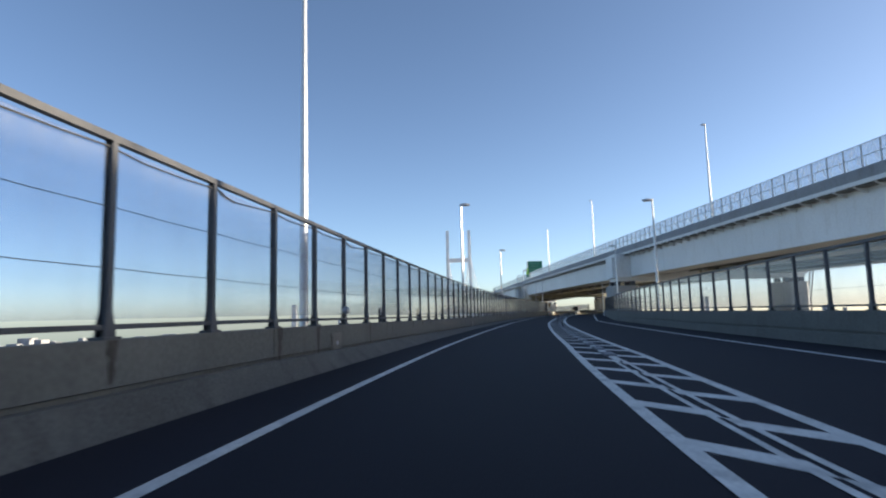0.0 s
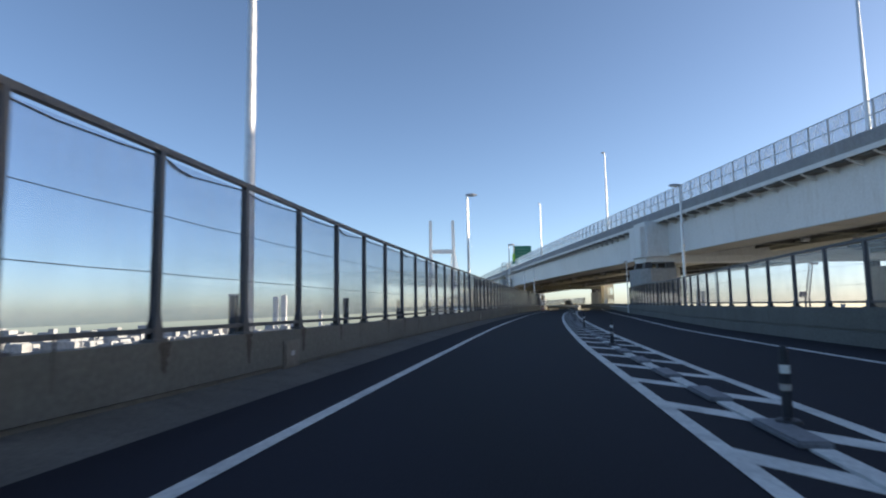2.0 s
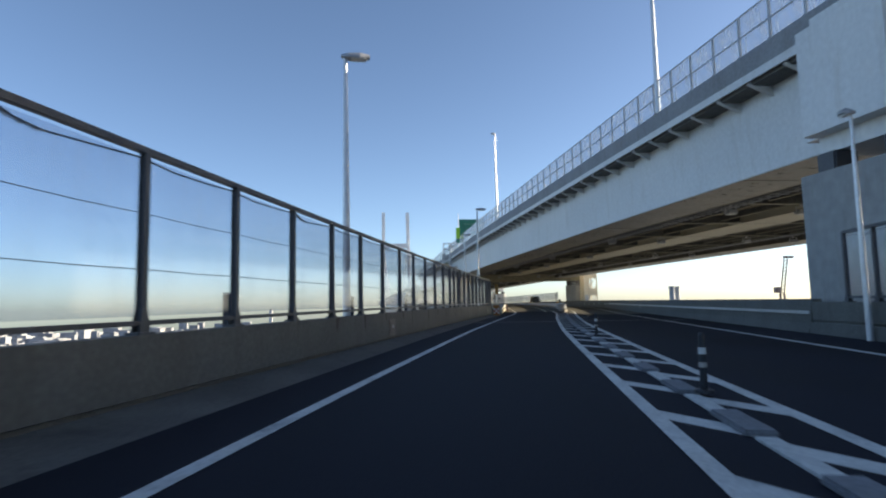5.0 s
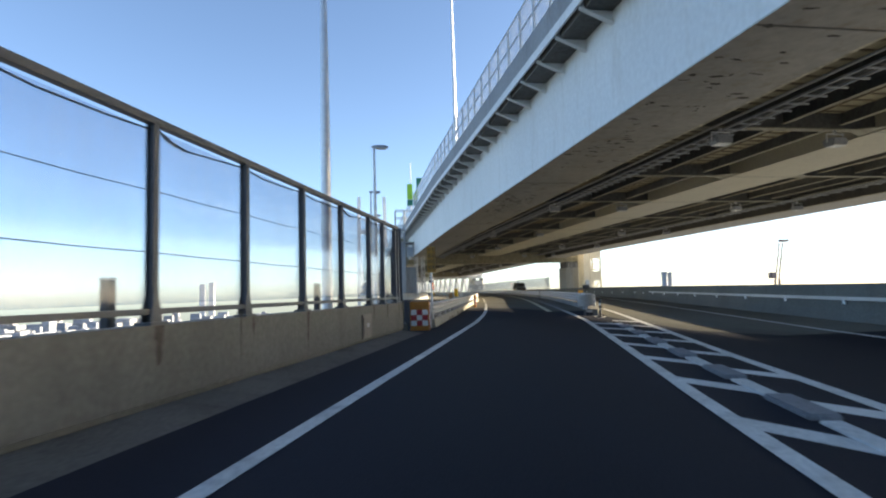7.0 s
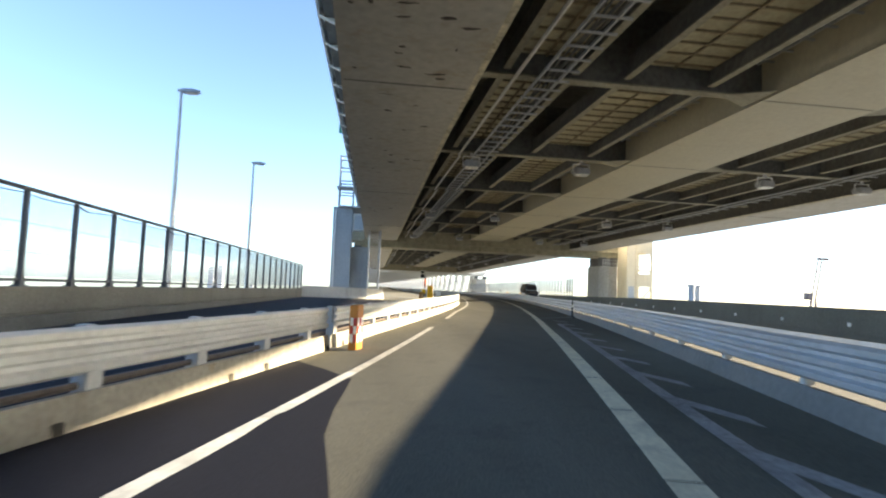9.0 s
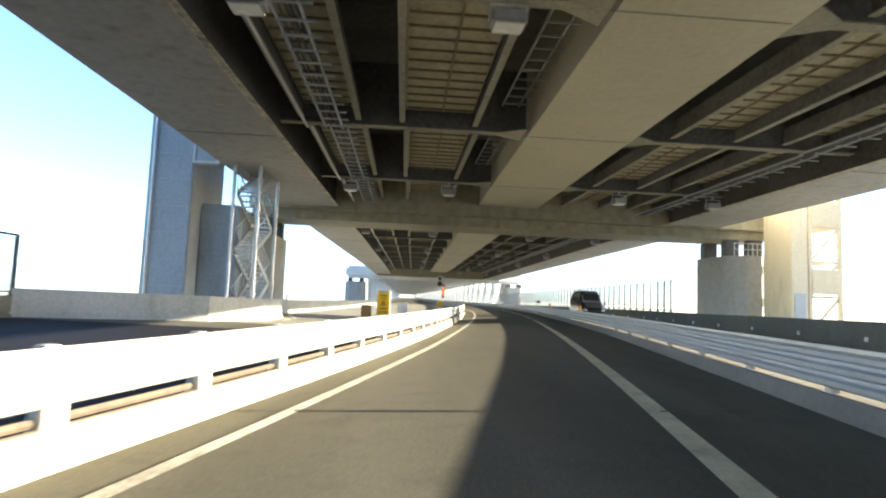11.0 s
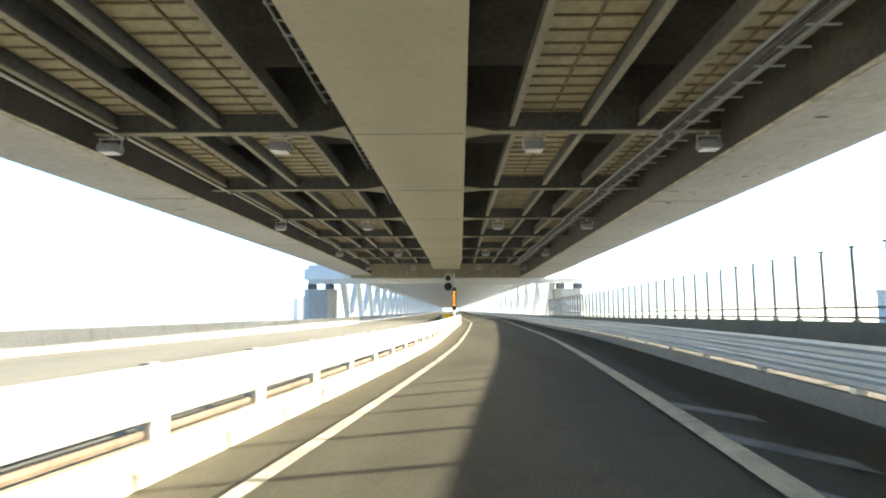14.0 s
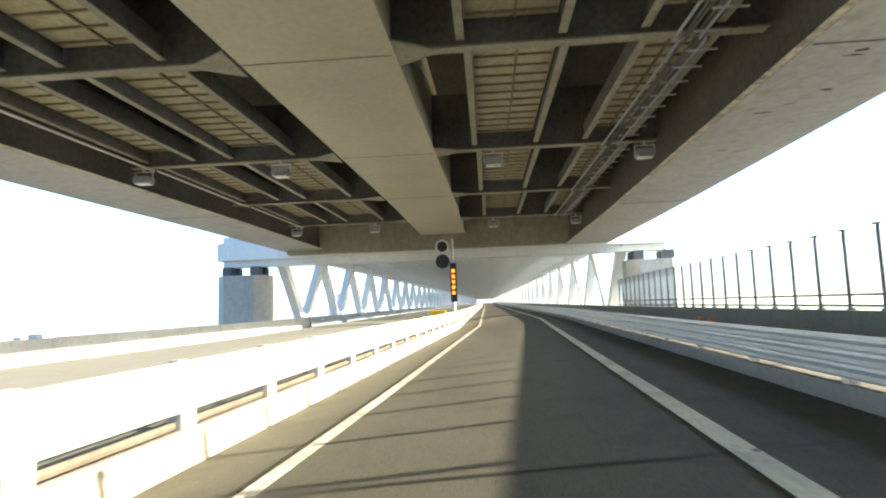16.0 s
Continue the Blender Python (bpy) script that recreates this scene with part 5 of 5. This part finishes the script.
for w in (-11, -7, -3.4, 0, 3.4, 7, 11):
    part("stringer", beam(bmesh.new(), (BX + w, 319.4, 8.3), (BX + w, 1400, 8.3), 0.5 if w else 1.6, 0.9), TRUSS, bridge)
XB = shared("cross_girder", box(bmesh.new(), (0, 0, 8.1), (31, 0.35, 1.2)), TRUSS)
for i in range(150):
    piece("cross_girder", XB, bridge, Matrix.Translation((BX, 324.85 + i * PANEL / 2, 0)))
bm = bmesh.new()
for s in (-1, 1):
    beam(bm, (BX + s * 15.2, 330, 0.6), (BX + s * 15.2, 1400, 0.6), 0.12, 0.5)
part("inner_rail", bm, RAIL_GREY, bridge)

pylon = thing("pylon", "tall white steel bridge pylon with two legs", "pylon")
for s in (-1, 1):
    part("leg", beam(bmesh.new(), (BX + s * 18.4, 857, -54), (BX + s * 16.1, 857, 124), 4.6, 4.2), TRUSS, pylon)
for z, h in ((79, 6.0), (-7, 7.0)):
    part("cross_strut", beam(bmesh.new(), (BX - 17.0, 857, z), (BX + 17.0, 857, z), 3.6, h), TRUSS, pylon)
CABLE = surface("stay_cable", (0.62, 0.64, 0.66), 0.5, spread=0.05, coarse=0.1, fine=2, bump=0.0)
for s in (-1, 1):
    for k in range(9):
        for way in (-1, 1):
            part("stay_cable", tube(bmesh.new(), [(BX + s * 16.2, 857, 120 - k * 5), (BX + s * 15.5, 857 + way * (50 + k * 20), 10)][:2], [0.13, 0.13], 5), CABLE, pylon)


# ---------------------------------------------------------------- right-hand fence of the lower deck
bm = bmesh.new()
tube(bm, [(0, 0, 0), (0, 0, 2.1), (0.02, 0, 2.25)], [0.06, 0.055, 0.045], 8)
box(bm, (0, 0, 0.03), (0.16, 0.16, 0.06))
box(bm, (0, 0, 2.24), (0.2, 0.12, 0.04))
SIDE_POST = shared("post", bm, DARK_STEEL)
SIDE_RAIL = shared("rail", box(bmesh.new(), (0, 0.75, 0), (0.07, 1.44, 0.07)), DARK_STEEL)
SIDE_WIRE = shared("top_rail", box(bmesh.new(), (0.02, 0.75, 2.22), (0.025, 1.44, 0.025)), DARK_STEEL)
SIDE_PANE = shared("pane", box(bmesh.new(), (0, 0.75, 1.35), (0.01, 1.42, 1.65)), PANE)
root = thing("edge_fence", "clear panel fence on thin dark posts along the edge wall", "fence")
spots = spaced(through_points([(65.45, 222.7), (65.9, 226.0), (67.1, 250.0), (68.3, 290.0), (69.3, 316.0)], 1.5), 1.5)
spots = [Matrix.Translation((0, 0, 1.08 + lerp(EDGE_Z, m.translation.y))) @ m for m in spots]
for m in spots:
    piece("post", SIDE_POST, root, m)
for m in spots[:-1]:
    for z in (0.12, 0.42):
        piece("rail", SIDE_RAIL, root, m @ Matrix.Translation((0, 0, z)))
    piece("top_rail", SIDE_WIRE, root, m)
    piece("pane", SIDE_PANE, root, m).visible_shadow = False


root = thing("equipment_box", "dark equipment box on a short post at the median rail", "box", at=on_lane(233.5, lerp(CURB_R, 233.5) + 0.3, lerp(MEDIAN_Z, 233.5)))
part("post", tube(bmesh.new(), [(0, 0, 0.5), (0, 0, 1.16)], [0.03, 0.03], 8), DARK_STEEL, root)
part("body", bevelled((0, 0, 1.28), (0.36, 0.26, 0.26), 0.03), BLACK, root)
part("lid", bevelled((0, 0, 1.42), (0.4, 0.3, 0.03), 0.01), DARK_STEEL, root)
root.scale = (0.84, 0.84, 0.84)


# ---------------------------------------------------------------- poles
def street_lamp(x, y, z0, top, reach, label, thick=1.0):
    root = thing("street_lamp", label, "street lamp", "street lamps", at=(x, y, z0))
    h = top - z0
    part("pole", tube(bmesh.new(), [(0, 0, -0.6), (0, 0, h * 0.5), (0, 0, h)], [0.12 * thick, 0.095 * thick, 0.06 * thick], 12), GALV, root)
    part("base_flange", tube(bmesh.new(), [(0, 0, -0.6), (0, 0, -0.56)], [0.24, 0.24], 12), GALV, root)
    s = 1 if reach > 0 else -1
    r = abs(reach)
    bm = bmesh.new()
    ring_a = []
    for f, hw, lo, hi in ((-0.12, 0.06, -0.03, 0.05), (0.1, 0.15, -0.07, 0.09), (r * 0.6, 0.17, -0.08, 0.1), (r, 0.1, -0.04, 0.05)):
        ring_a.append([bm.verts.new((s * f, a * hw, b)) for a, b in ((-1, lo), (1, lo), (1, 0), (0.5, hi), (-0.5, hi), (-1, 0))])
    for p, q in zip(ring_a, ring_a[1:]):
        for k in range(6):
            bm.faces.new((p[k], p[(k + 1) % 6], q[(k + 1) % 6], q[k]))
    bm.faces.new(ring_a[0][::-1])
    bm.faces.new(ring_a[-1])
    bmesh.ops.recalc_face_normals(bm, faces=bm.faces[:])
    head = part("lamp_head", bm, LAMP_GREY, root)
    head.location = (0, 0, h)
    part("lens", bevelled((s * r * 0.55, 0, -0.09), (r * 0.6, 0.24, 0.03), 0.01), LAMP_LENS, head, "pale lamp glass")
    return root


for x, y, top in ((-1.85, 13.85, 9.7), (4.15, 44.6, 9.7), (11.4, 75.8, 9.35), (19.25, 103.2, 8.5), (28.5, 131.6, 8.65), (30.2, 148.3, 8.6), (30.45, 162, 8.68), (31.15, 175.4, 8.72), (31.42, 189.2, 8.75)):
    street_lamp(x, y, 0.5, top, 0.72, "galvanised street lamp standing outside the clear fence")
for x, y in ((9.9, 9.0), (18.18, 41.2), (25.6, 71.7)):
    street_lamp(x, y, 0.5, 9.15, -0.72, "galvanised street lamp beside the opposite lane")
street_lamp(32.6, 100.0, 0.5, 6.0, -0.3, "short white lamp post in front of the pier", 0.7)
for y in (20, 68.5, 117.6, 161):
    street_lamp(deck_x(y) - 15.38, y, 12.6, 23.9, -0.5, "tall galvanised street lamp on the upper road", 1.25)

# ---------------------------------------------------------------- signs
gantry = thing("sign_gantry", "steel sign arm with a green board beside the upper road", "road sign")
part("post", tube(bmesh.new(), [(41.0, 210, 10.9), (41.0, 210, 18.9)], [0.2, 0.16], 10), GALV, gantry)
part("arm", beam(bmesh.new(), (39.4, 210, 16.6), (45.0, 210, 16.6), 0.2, 0.26), GALV, gantry)
sign = part("board", bevelled((42.2, 209.7, 17.25), (5.7, 0.12, 4.2), 0.04), GREEN, gantry, "dark green board")
for z, w in ((18.3, 3.6), (17.35, 2.8), (16.3, 4.1)):
    part("text_bar", bevelled((42.2, 209.63, z), (w, 0.02, 0.26), 0.005), GREEN_PALE, sign)
lime = thing("lime_panel", "small lime green marker panel on a pole", "road sign")
part("pole", tube(bmesh.new(), [(36.9, 195.0, 12.0), (36.9, 195.0, 18.4)], [0.07, 0.06], 8), GALV, lime)
part("panel", bevelled((36.75, 194.9, 14.5), (0.75, 0.06, 2.1), 0.02), LIME, lime)
part("lower_panel", bevelled((36.75, 194.88, 13.0), (0.75, 0.06, 0.8), 0.02), GREEN, lime, "dark green lower panel")

AMBER = surface("faded_amber_board", (0.27, 0.145, 0.018), 0.55, spread=0.18, coarse=3, fine=20, bump=0.02, stain=0.4)
board = thing("curve_board", "narrow faded amber warning board on a post", "road sign", at=(32.0, 141.0, 0))
part("post", tube(bmesh.new(), [(0, 0.06, 0), (0, 0.06, 2.5)], [0.04, 0.04], 8), GALV, board)
panel = part("panel", bevelled((0, 0, 2.4), (0.33, 0.04, 0.98), 0.012), AMBER, board)
for k in range(4):
    for e in (-1, 1):
        bm = bmesh.new()
        for j in range(3):
            box(bm, (e * 0.075, -0.023, 2.03 + 0.235 * k + 0.05 * j), (0.1 - 0.02 * ((j + k) % 2), 0.008, 0.022))
        part("text_bar", bm, STUB, panel)

BROWN = surface("faded_brown_print", (0.45, 0.2, 0.02), 0.5, spread=0.15, coarse=4, fine=20, bump=0.02)
roadworks = thing("works_sign", "yellow warning sign in a white frame behind the guard rail", "road sign")
wx, wy = 45.75, 212.1
for s in (-1, 1):
    part("leg", tube(bmesh.new(), [(wx + s * 0.32, wy, 0), (wx + s * 0.32, wy, 1.68)], [0.025, 0.025], 8), WHITE, roadworks)
    part("brace", tube(bmesh.new(), [(wx + s * 0.32, wy, 1.2), (wx + s * 0.32, wy + 0.7, 0)], [0.02, 0.02], 8), WHITE, roadworks)
panel = part("panel", bevelled((wx, wy - 0.03, 1.0), (0.58, 0.03, 1.3), 0.01), YELLOW, roadworks)
part("band", bevelled((wx, wy - 0.05, 1.58), (0.5, 0.012, 0.08), 0.003), RAIL_GREY, panel)
for k, (z, w, h, mt) in enumerate(((1.4, 0.34, 0.09, BROWN), (1.26, 0.26, 0.07, BROWN), (1.05, 0.16, 0.2, BROWN), (0.95, 0.3, 0.06, BROWN), (0.76, 0.34, 0.09, BROWN), (0.6, 0.4, 0.06, BROWN))):
    part("mark", bevelled((wx, wy - 0.05, z), (w, 0.012, h), 0.003), mt, panel)
roadworks.location = (0, 0, -0.16)
crate = thing("sand_box", "small brown weight box beside the yellow sign", "box", at=(44.9, 212.6, -0.2))
part("body", bevelled((0, 0, 0.45), (0.5, 0.4, 0.9), 0.02), surface("brown_plastic", (0.3, 0.18, 0.08), 0.6), crate)
part("lid", bevelled((0, 0, 0.92), (0.54, 0.44, 0.05), 0.01), ORANGE, crate)
crate2 = thing("sand_box", "pale weight box beside the yellow sign", "box", at=(46.7, 212.6, -0.13))
part("body", bevelled((0, 0, 0.5), (0.5, 0.4, 1.0), 0.02), WHITE, crate2)
part("lid", bevelled((0, 0, 1.02), (0.54, 0.44, 0.05), 0.01), WHITE, crate2)

signal = thing("signal_pole", "signal pole with round signs and a lamp strip", "signal", at=(0, 0, -0.4))
sx, sy = 55.5, 310.0
part("pole", tube(bmesh.new(), [(sx, sy, 0), (sx, sy, 6.6)], [0.14, 0.11], 10), RAIL_WHITE, signal)
for z, mt in ((6.0, WHITE), (4.85, BLACK)):
    bm = tube(bmesh.new(), [(sx - 0.75, sy - 0.1, z), (sx - 0.75, sy - 0.22, z)], [0.55, 0.55], 20)
    disc = part("disc", bm, mt, signal)
    bm = tube(bmesh.new(), [(sx - 0.75, sy - 0.2, z), (sx - 0.75, sy - 0.26, z)], [0.4, 0.4], 20)
    part("face", bm, BLACK if mt is WHITE else STUB, disc)
part("bracket", beam(bmesh.new(), (sx - 0.9, sy, 5.45), (sx, sy, 5.45), 0.08, 0.1), GALV, signal)
strip = part("strip", bevelled((sx + 0.05, sy - 0.3, 3.2), (0.5, 0.2, 3.0), 0.05), BLACK, signal, "black lamp strip")
GLOW = bpy.data.materials.new("amber_lamp")
GLOW.use_nodes = True
GLOW.node_tree.nodes["Principled BSDF"].inputs["Base Color"].default_value = (0.7, 0.16, 0.02, 1)
GLOW.node_tree.nodes["Principled BSDF"].inputs["Emission Color"].default_value = (1.0, 0.22, 0.02, 1)
GLOW.node_tree.nodes["Principled BSDF"].inputs["Emission Strength"].default_value = 0.8
for k in range(5):
    part("lamp", bevelled((sx + 0.05, sy - 0.42, 2.4 + 0.42 * k), (0.2, 0.04, 0.24), 0.02), GLOW, strip, "amber lit lamp")
small = thing("marker_box", "low yellow and white marker box at the rail", "marker", at=(54.6, 305.0, -0.35))
part("body", bevelled((0, 0, 0.55), (1.2, 0.5, 1.1), 0.05), YELLOW, small)
part("stripe", bevelled((-0.5, -0.26, 0.6), (0.2, 0.02, 0.7), 0.005), WHITE, small)

# ---------------------------------------------------------------- van on the opposite lane
VAN_PAINT = surface("dark_van_paint", (0.018, 0.019, 0.024), 0.22, spread=0.1, coarse=1, fine=8, bump=0.0)
VAN_SILVER = surface("silver_van_paint", (0.42, 0.42, 0.4), 0.3, 0.4, spread=0.08, coarse=1, fine=8, bump=0.0, stain=0.3)
VAN_GLASS = surface("dark_van_glass", (0.012, 0.014, 0.016), 0.06, spread=0.05, coarse=1, fine=8, bump=0.0)
# windscreen reflection put into the pale base colour; side glass stays dark
VAN_SCREEN = surface("pale_reflecting_windscreen", (0.1, 0.13, 0.14), 0.05, spread=0.05, coarse=1, fine=8, bump=0.0)
TYRE = surface("tyre_rubber", (0.018, 0.018, 0.018), 0.85, spread=0.15, coarse=4, fine=30, bump=0.1)


def slab(points, thick):
    """A flat panel through four points, thickened outwards."""
    p = [Vector(q) for q in points]
    n = (p[1] - p[0]).cross(p[3] - p[0]).normalized() * thick
    bm = bmesh.new()
    lo, hi = [bm.verts.new(q) for q in p], [bm.verts.new(q + n) for q in p]
    bm.faces.new(lo[::-1])
    bm.faces.new(hi)
    for k in range(4):
        bm.faces.new((lo[k], lo[(k + 1) % 4], hi[(k + 1) % 4], hi[k]))
    return bm


def van(m):
    """Nose towards -y of m."""
    root = thing("van", "dark high-roofed van with a silver lower body on the opposite lane", "van")
    root.matrix_basis = m
    rings = []
    for y, w, low, belt, roof, rw in ((0.0, 0.78, 0.42, 0.8, 0.92, 0.72), (0.1, 0.86, 0.36, 0.95, 1.1, 0.79), (0.5, 0.93, 0.34, 1.1, 1.3, 0.84), (0.85, 0.95, 0.34, 1.15, 1.5, 0.83), (1.45, 0.95, 0.34, 1.15, 2.22, 0.78), (1.8, 0.95, 0.34, 1.15, 2.44, 0.76), (2.6, 0.95, 0.34, 1.15, 2.52, 0.76), (4.7, 0.95, 0.34, 1.15, 2.5, 0.76), (5.2, 0.94, 0.36, 1.15, 2.38, 0.75), (5.36, 0.9, 0.4, 1.1, 2.0, 0.74)):
        rings.append([(-w, y, low), (-w, y, belt), (-rw, y, roof - 0.14), (-rw * 0.8, y, roof), (rw * 0.8, y, roof), (rw, y, roof - 0.14), (w, y, belt), (w, y, low)])
    body = part("body", lofted(rings), VAN_PAINT, root)
    bevel = body.modifiers.new("soft_edges", "BEVEL")
    bevel.width = 0.05
    bevel.segments = 2
    bevel.limit_method = "ANGLE"
    for s in (-1, 1):
        part("skirt", slab([(s * 0.952, y, z) for y, z in (((0.75, 0.4), (0.75, 0.86), (5.1, 0.86), (5.1, 0.4)) if s > 0 else ((0.75, 0.4), (5.1, 0.4), (5.1, 0.86), (0.75, 0.86)))][::-1], 0.012), VAN_SILVER, body, "silver lower side panel")
        for y0, y1 in ((1.55, 2.45), (2.55, 3.75), (3.85, 4.95)):
            lo, hi = 1.24, 1.98
            xl, xh = s * (0.95 - 0.15 * (lo - 1.15) / 1.2 + 0.004), s * (0.95 - 0.16 * (hi - 1.15) / 1.2 + 0.004)
            pts = [(xl, y0, lo), (xl, y1, lo), (xh, y1, hi), (xh, y0 + (0.2 if y0 < 2 else 0), hi)]
            part("side_window", slab(pts if s > 0 else pts[::-1], 0.012), VAN_GLASS, body)
        lamp = part("headlight", bevelled((s * 0.66, 0.07, 0.86), (0.34, 0.16, 0.2), 0.05), LAMP_LENS, body)
        part("indicator", bevelled((s * 0.83, 0.12, 0.86), (0.08, 0.14, 0.16), 0.03), ORANGE, lamp)
        mirror = part("mirror", bevelled((s * 1.08, 1.02, 1.42), (0.2, 0.12, 0.28), 0.04), BLACK, body)
        part("mirror_arm", beam(bmesh.new(), (s * 0.92, 1.05, 1.3), (s * 1.04, 1.03, 1.36), 0.04, 0.05), BLACK, mirror)
        for y in (0.95, 4.25):
            wheel = part("wheel", tube(bmesh.new(), [(s * 0.74, y, 0.34), (s * 0.78, y, 0.34), (s * 0.95, y, 0.34), (s * 0.975, y, 0.34)], [0.3, 0.34, 0.34, 0.29], 24), TYRE, root)
            rim = part("rim", tube(bmesh.new(), [(s * 0.968, y, 0.34), (s * 0.985, y, 0.34), (s * 0.975, y, 0.34)], [0.21, 0.2, 0.07], 16), VAN_SILVER, wheel)
        part("tail_lamp", bevelled((s * 0.84, 5.3, 1.2), (0.12, 0.12, 0.5), 0.03), RED, body)
    part("windscreen", slab([(-0.78, 0.86, 1.5), (0.78, 0.86, 1.5), (0.72, 1.43, 2.14), (-0.72, 1.43, 2.14)], 0.014), VAN_SCREEN, body)
    part("bumper", bevelled((0, 0.03, 0.5), (1.72, 0.22, 0.28), 0.07), VAN_SILVER, body, "pale front bumper")
    part("grille", bevelled((0, 0.0, 0.82), (0.8, 0.06, 0.12), 0.02), BLACK, body)
    part("plate", bevelled((0, -0.09, 0.5), (0.33, 0.015, 0.165), 0.004), WHITE, body)
    part("rear_window", slab([(0.66, 5.345, 1.3), (-0.66, 5.345, 1.3), (-0.66, 5.33, 1.95), (0.66, 5.33, 1.95)], 0.02), VAN_GLASS, body)
    return root


van(pose(62.2, 229.2, -0.13, 0, 0, -5))

# ---------------------------------------------------------------- distance
rng = random.Random(7)


def far_place(bearing, far):
    """Bearing in degrees to the left of +y."""
    return -far * math.sin(radians(bearing)), far * math.cos(radians(bearing)) + 60


CITY_W = surface("far_white_walls", (0.27, 0.28, 0.3), 0.7, spread=0.2, coarse=0.02, fine=0.2, bump=0.0)
CITY_PALE = surface("far_pale_tower", (0.62, 0.62, 0.62), 0.6, spread=0.1, coarse=0.02, fine=0.2, bump=0.0)
CITY_G = surface("far_grey_walls", (0.28, 0.3, 0.33), 0.7, spread=0.25, coarse=0.02, fine=0.2, bump=0.0)
for name, mt, n in (("far_white_blocks", CITY_W, 320), ("far_grey_blocks", CITY_G, 420)):
    bm = bmesh.new()
    for _ in range(n):
        b = rng.uniform(4, 62)
        d = rng.uniform(900, 2600)
        x, y = far_place(b, d)
        h = rng.choice((6, 8, 10, 14, 18, 24)) * rng.uniform(0.7, 1.3) * d / 1600
        w = rng.uniform(8, 38) * d / 1600
        box(bm, (x, y, land(y) + h / 2), (w, rng.uniform(12, 40), h), None)
    tagged(part(name, bm, mt), "hazy distant blocks of the harbour city", "buildings", kind="stuff")
for b, d, w, h, label in ((12.85, 2600, 22, 160, "slender pale distant tower"), (12.1, 2600, 22, 167, "slender pale distant tower beside its twin"), (8.6, 1600, 8, 70, "thin grey distant chimney")):
    x, y = far_place(b, d)
    root = thing("distant_tower", label, "tower", "distant towers", at=(x, y, land(y)))
    part("shaft", bevelled((0, 0, h / 2), (w, w, h), 1.0), CITY_PALE, root)
    part("crown", bevelled((0, 0, h + 1.5), (w * 0.7, w * 0.7, 3), 0.5), CITY_G, root)
for b, d, w, h in ((30.5, 900, 44, 13), (33.5, 880, 22, 12), (26.0, 1300, 60, 12)):
    x, y = far_place(b, d)
    root = thing("distant_warehouse", "low white distant warehouse", "warehouse", "distant warehouses", at=(x, y, land(y)))
    part("body", bevelled((0, 0, h / 2), (w, 20, h), 0.3), CITY_W, root)
    part("roof", bevelled((0, 0, h + 0.8), (w * 0.96, 19, 1.6), 0.3), CITY_G, root)

CRANE = surface("hazy_crane_paint", (0.22, 0.16, 0.14), 0.6, spread=0.1, coarse=0.2, fine=2, bump=0.0)
crane = thing("harbour_crane", "tall lattice harbour crane in the haze", "crane")
cx, cy = 362.0, 528.0
bm = bmesh.new()
base = land(cy)
for k in range(10):
    z0, z1 = 2 + k * 3.0, 5 + k * 3.0
    s0, s1 = k * 0.55, (k + 1) * 0.55
    for dx in (-1.6, 1.6):
        beam(bm, (cx + s0 + dx, cy, z0), (cx + s1 + dx, cy, z1), 0.7, 0.7)
    beam(bm, (cx + s0 - 1.6, cy, z0), (cx + s1 + 1.6, cy, z1), 0.4, 0.4)
tagged(part("jib", bm, CRANE, crane), kind="stuff")
part("jib_head", bevelled((cx + 8, cy, 33.5), (8, 3, 2.0), 0.3), CRANE, crane)
for dx in (-3, 3):
    part("leg", beam(bmesh.new(), (cx + dx, cy, base), (cx + dx * 0.6, cy, 3), 1.2, 1.2), CRANE, crane)
part("cab", bevelled((cx - 4, cy, 6), (5, 4, 5), 0.4), CRANE, crane)
for x, y, h in ((232, 470, 20), (238, 474, 20), (300, 420, 8), (420, 560, 10)):
    root = thing("distant_chimney", "small grey distant chimney", "chimney", "distant chimneys", at=(x, y, land(y)))
    part("chimney_shaft", tube(bmesh.new(), [(0, 0, 0), (0, 0, h + 30)], [2.2, 1.8], 10), CITY_G, root)
    part("rim", tube(bmesh.new(), [(0, 0, h + 29), (0, 0, h + 30.5)], [2.2, 2.2], 10), CITY_W, root)
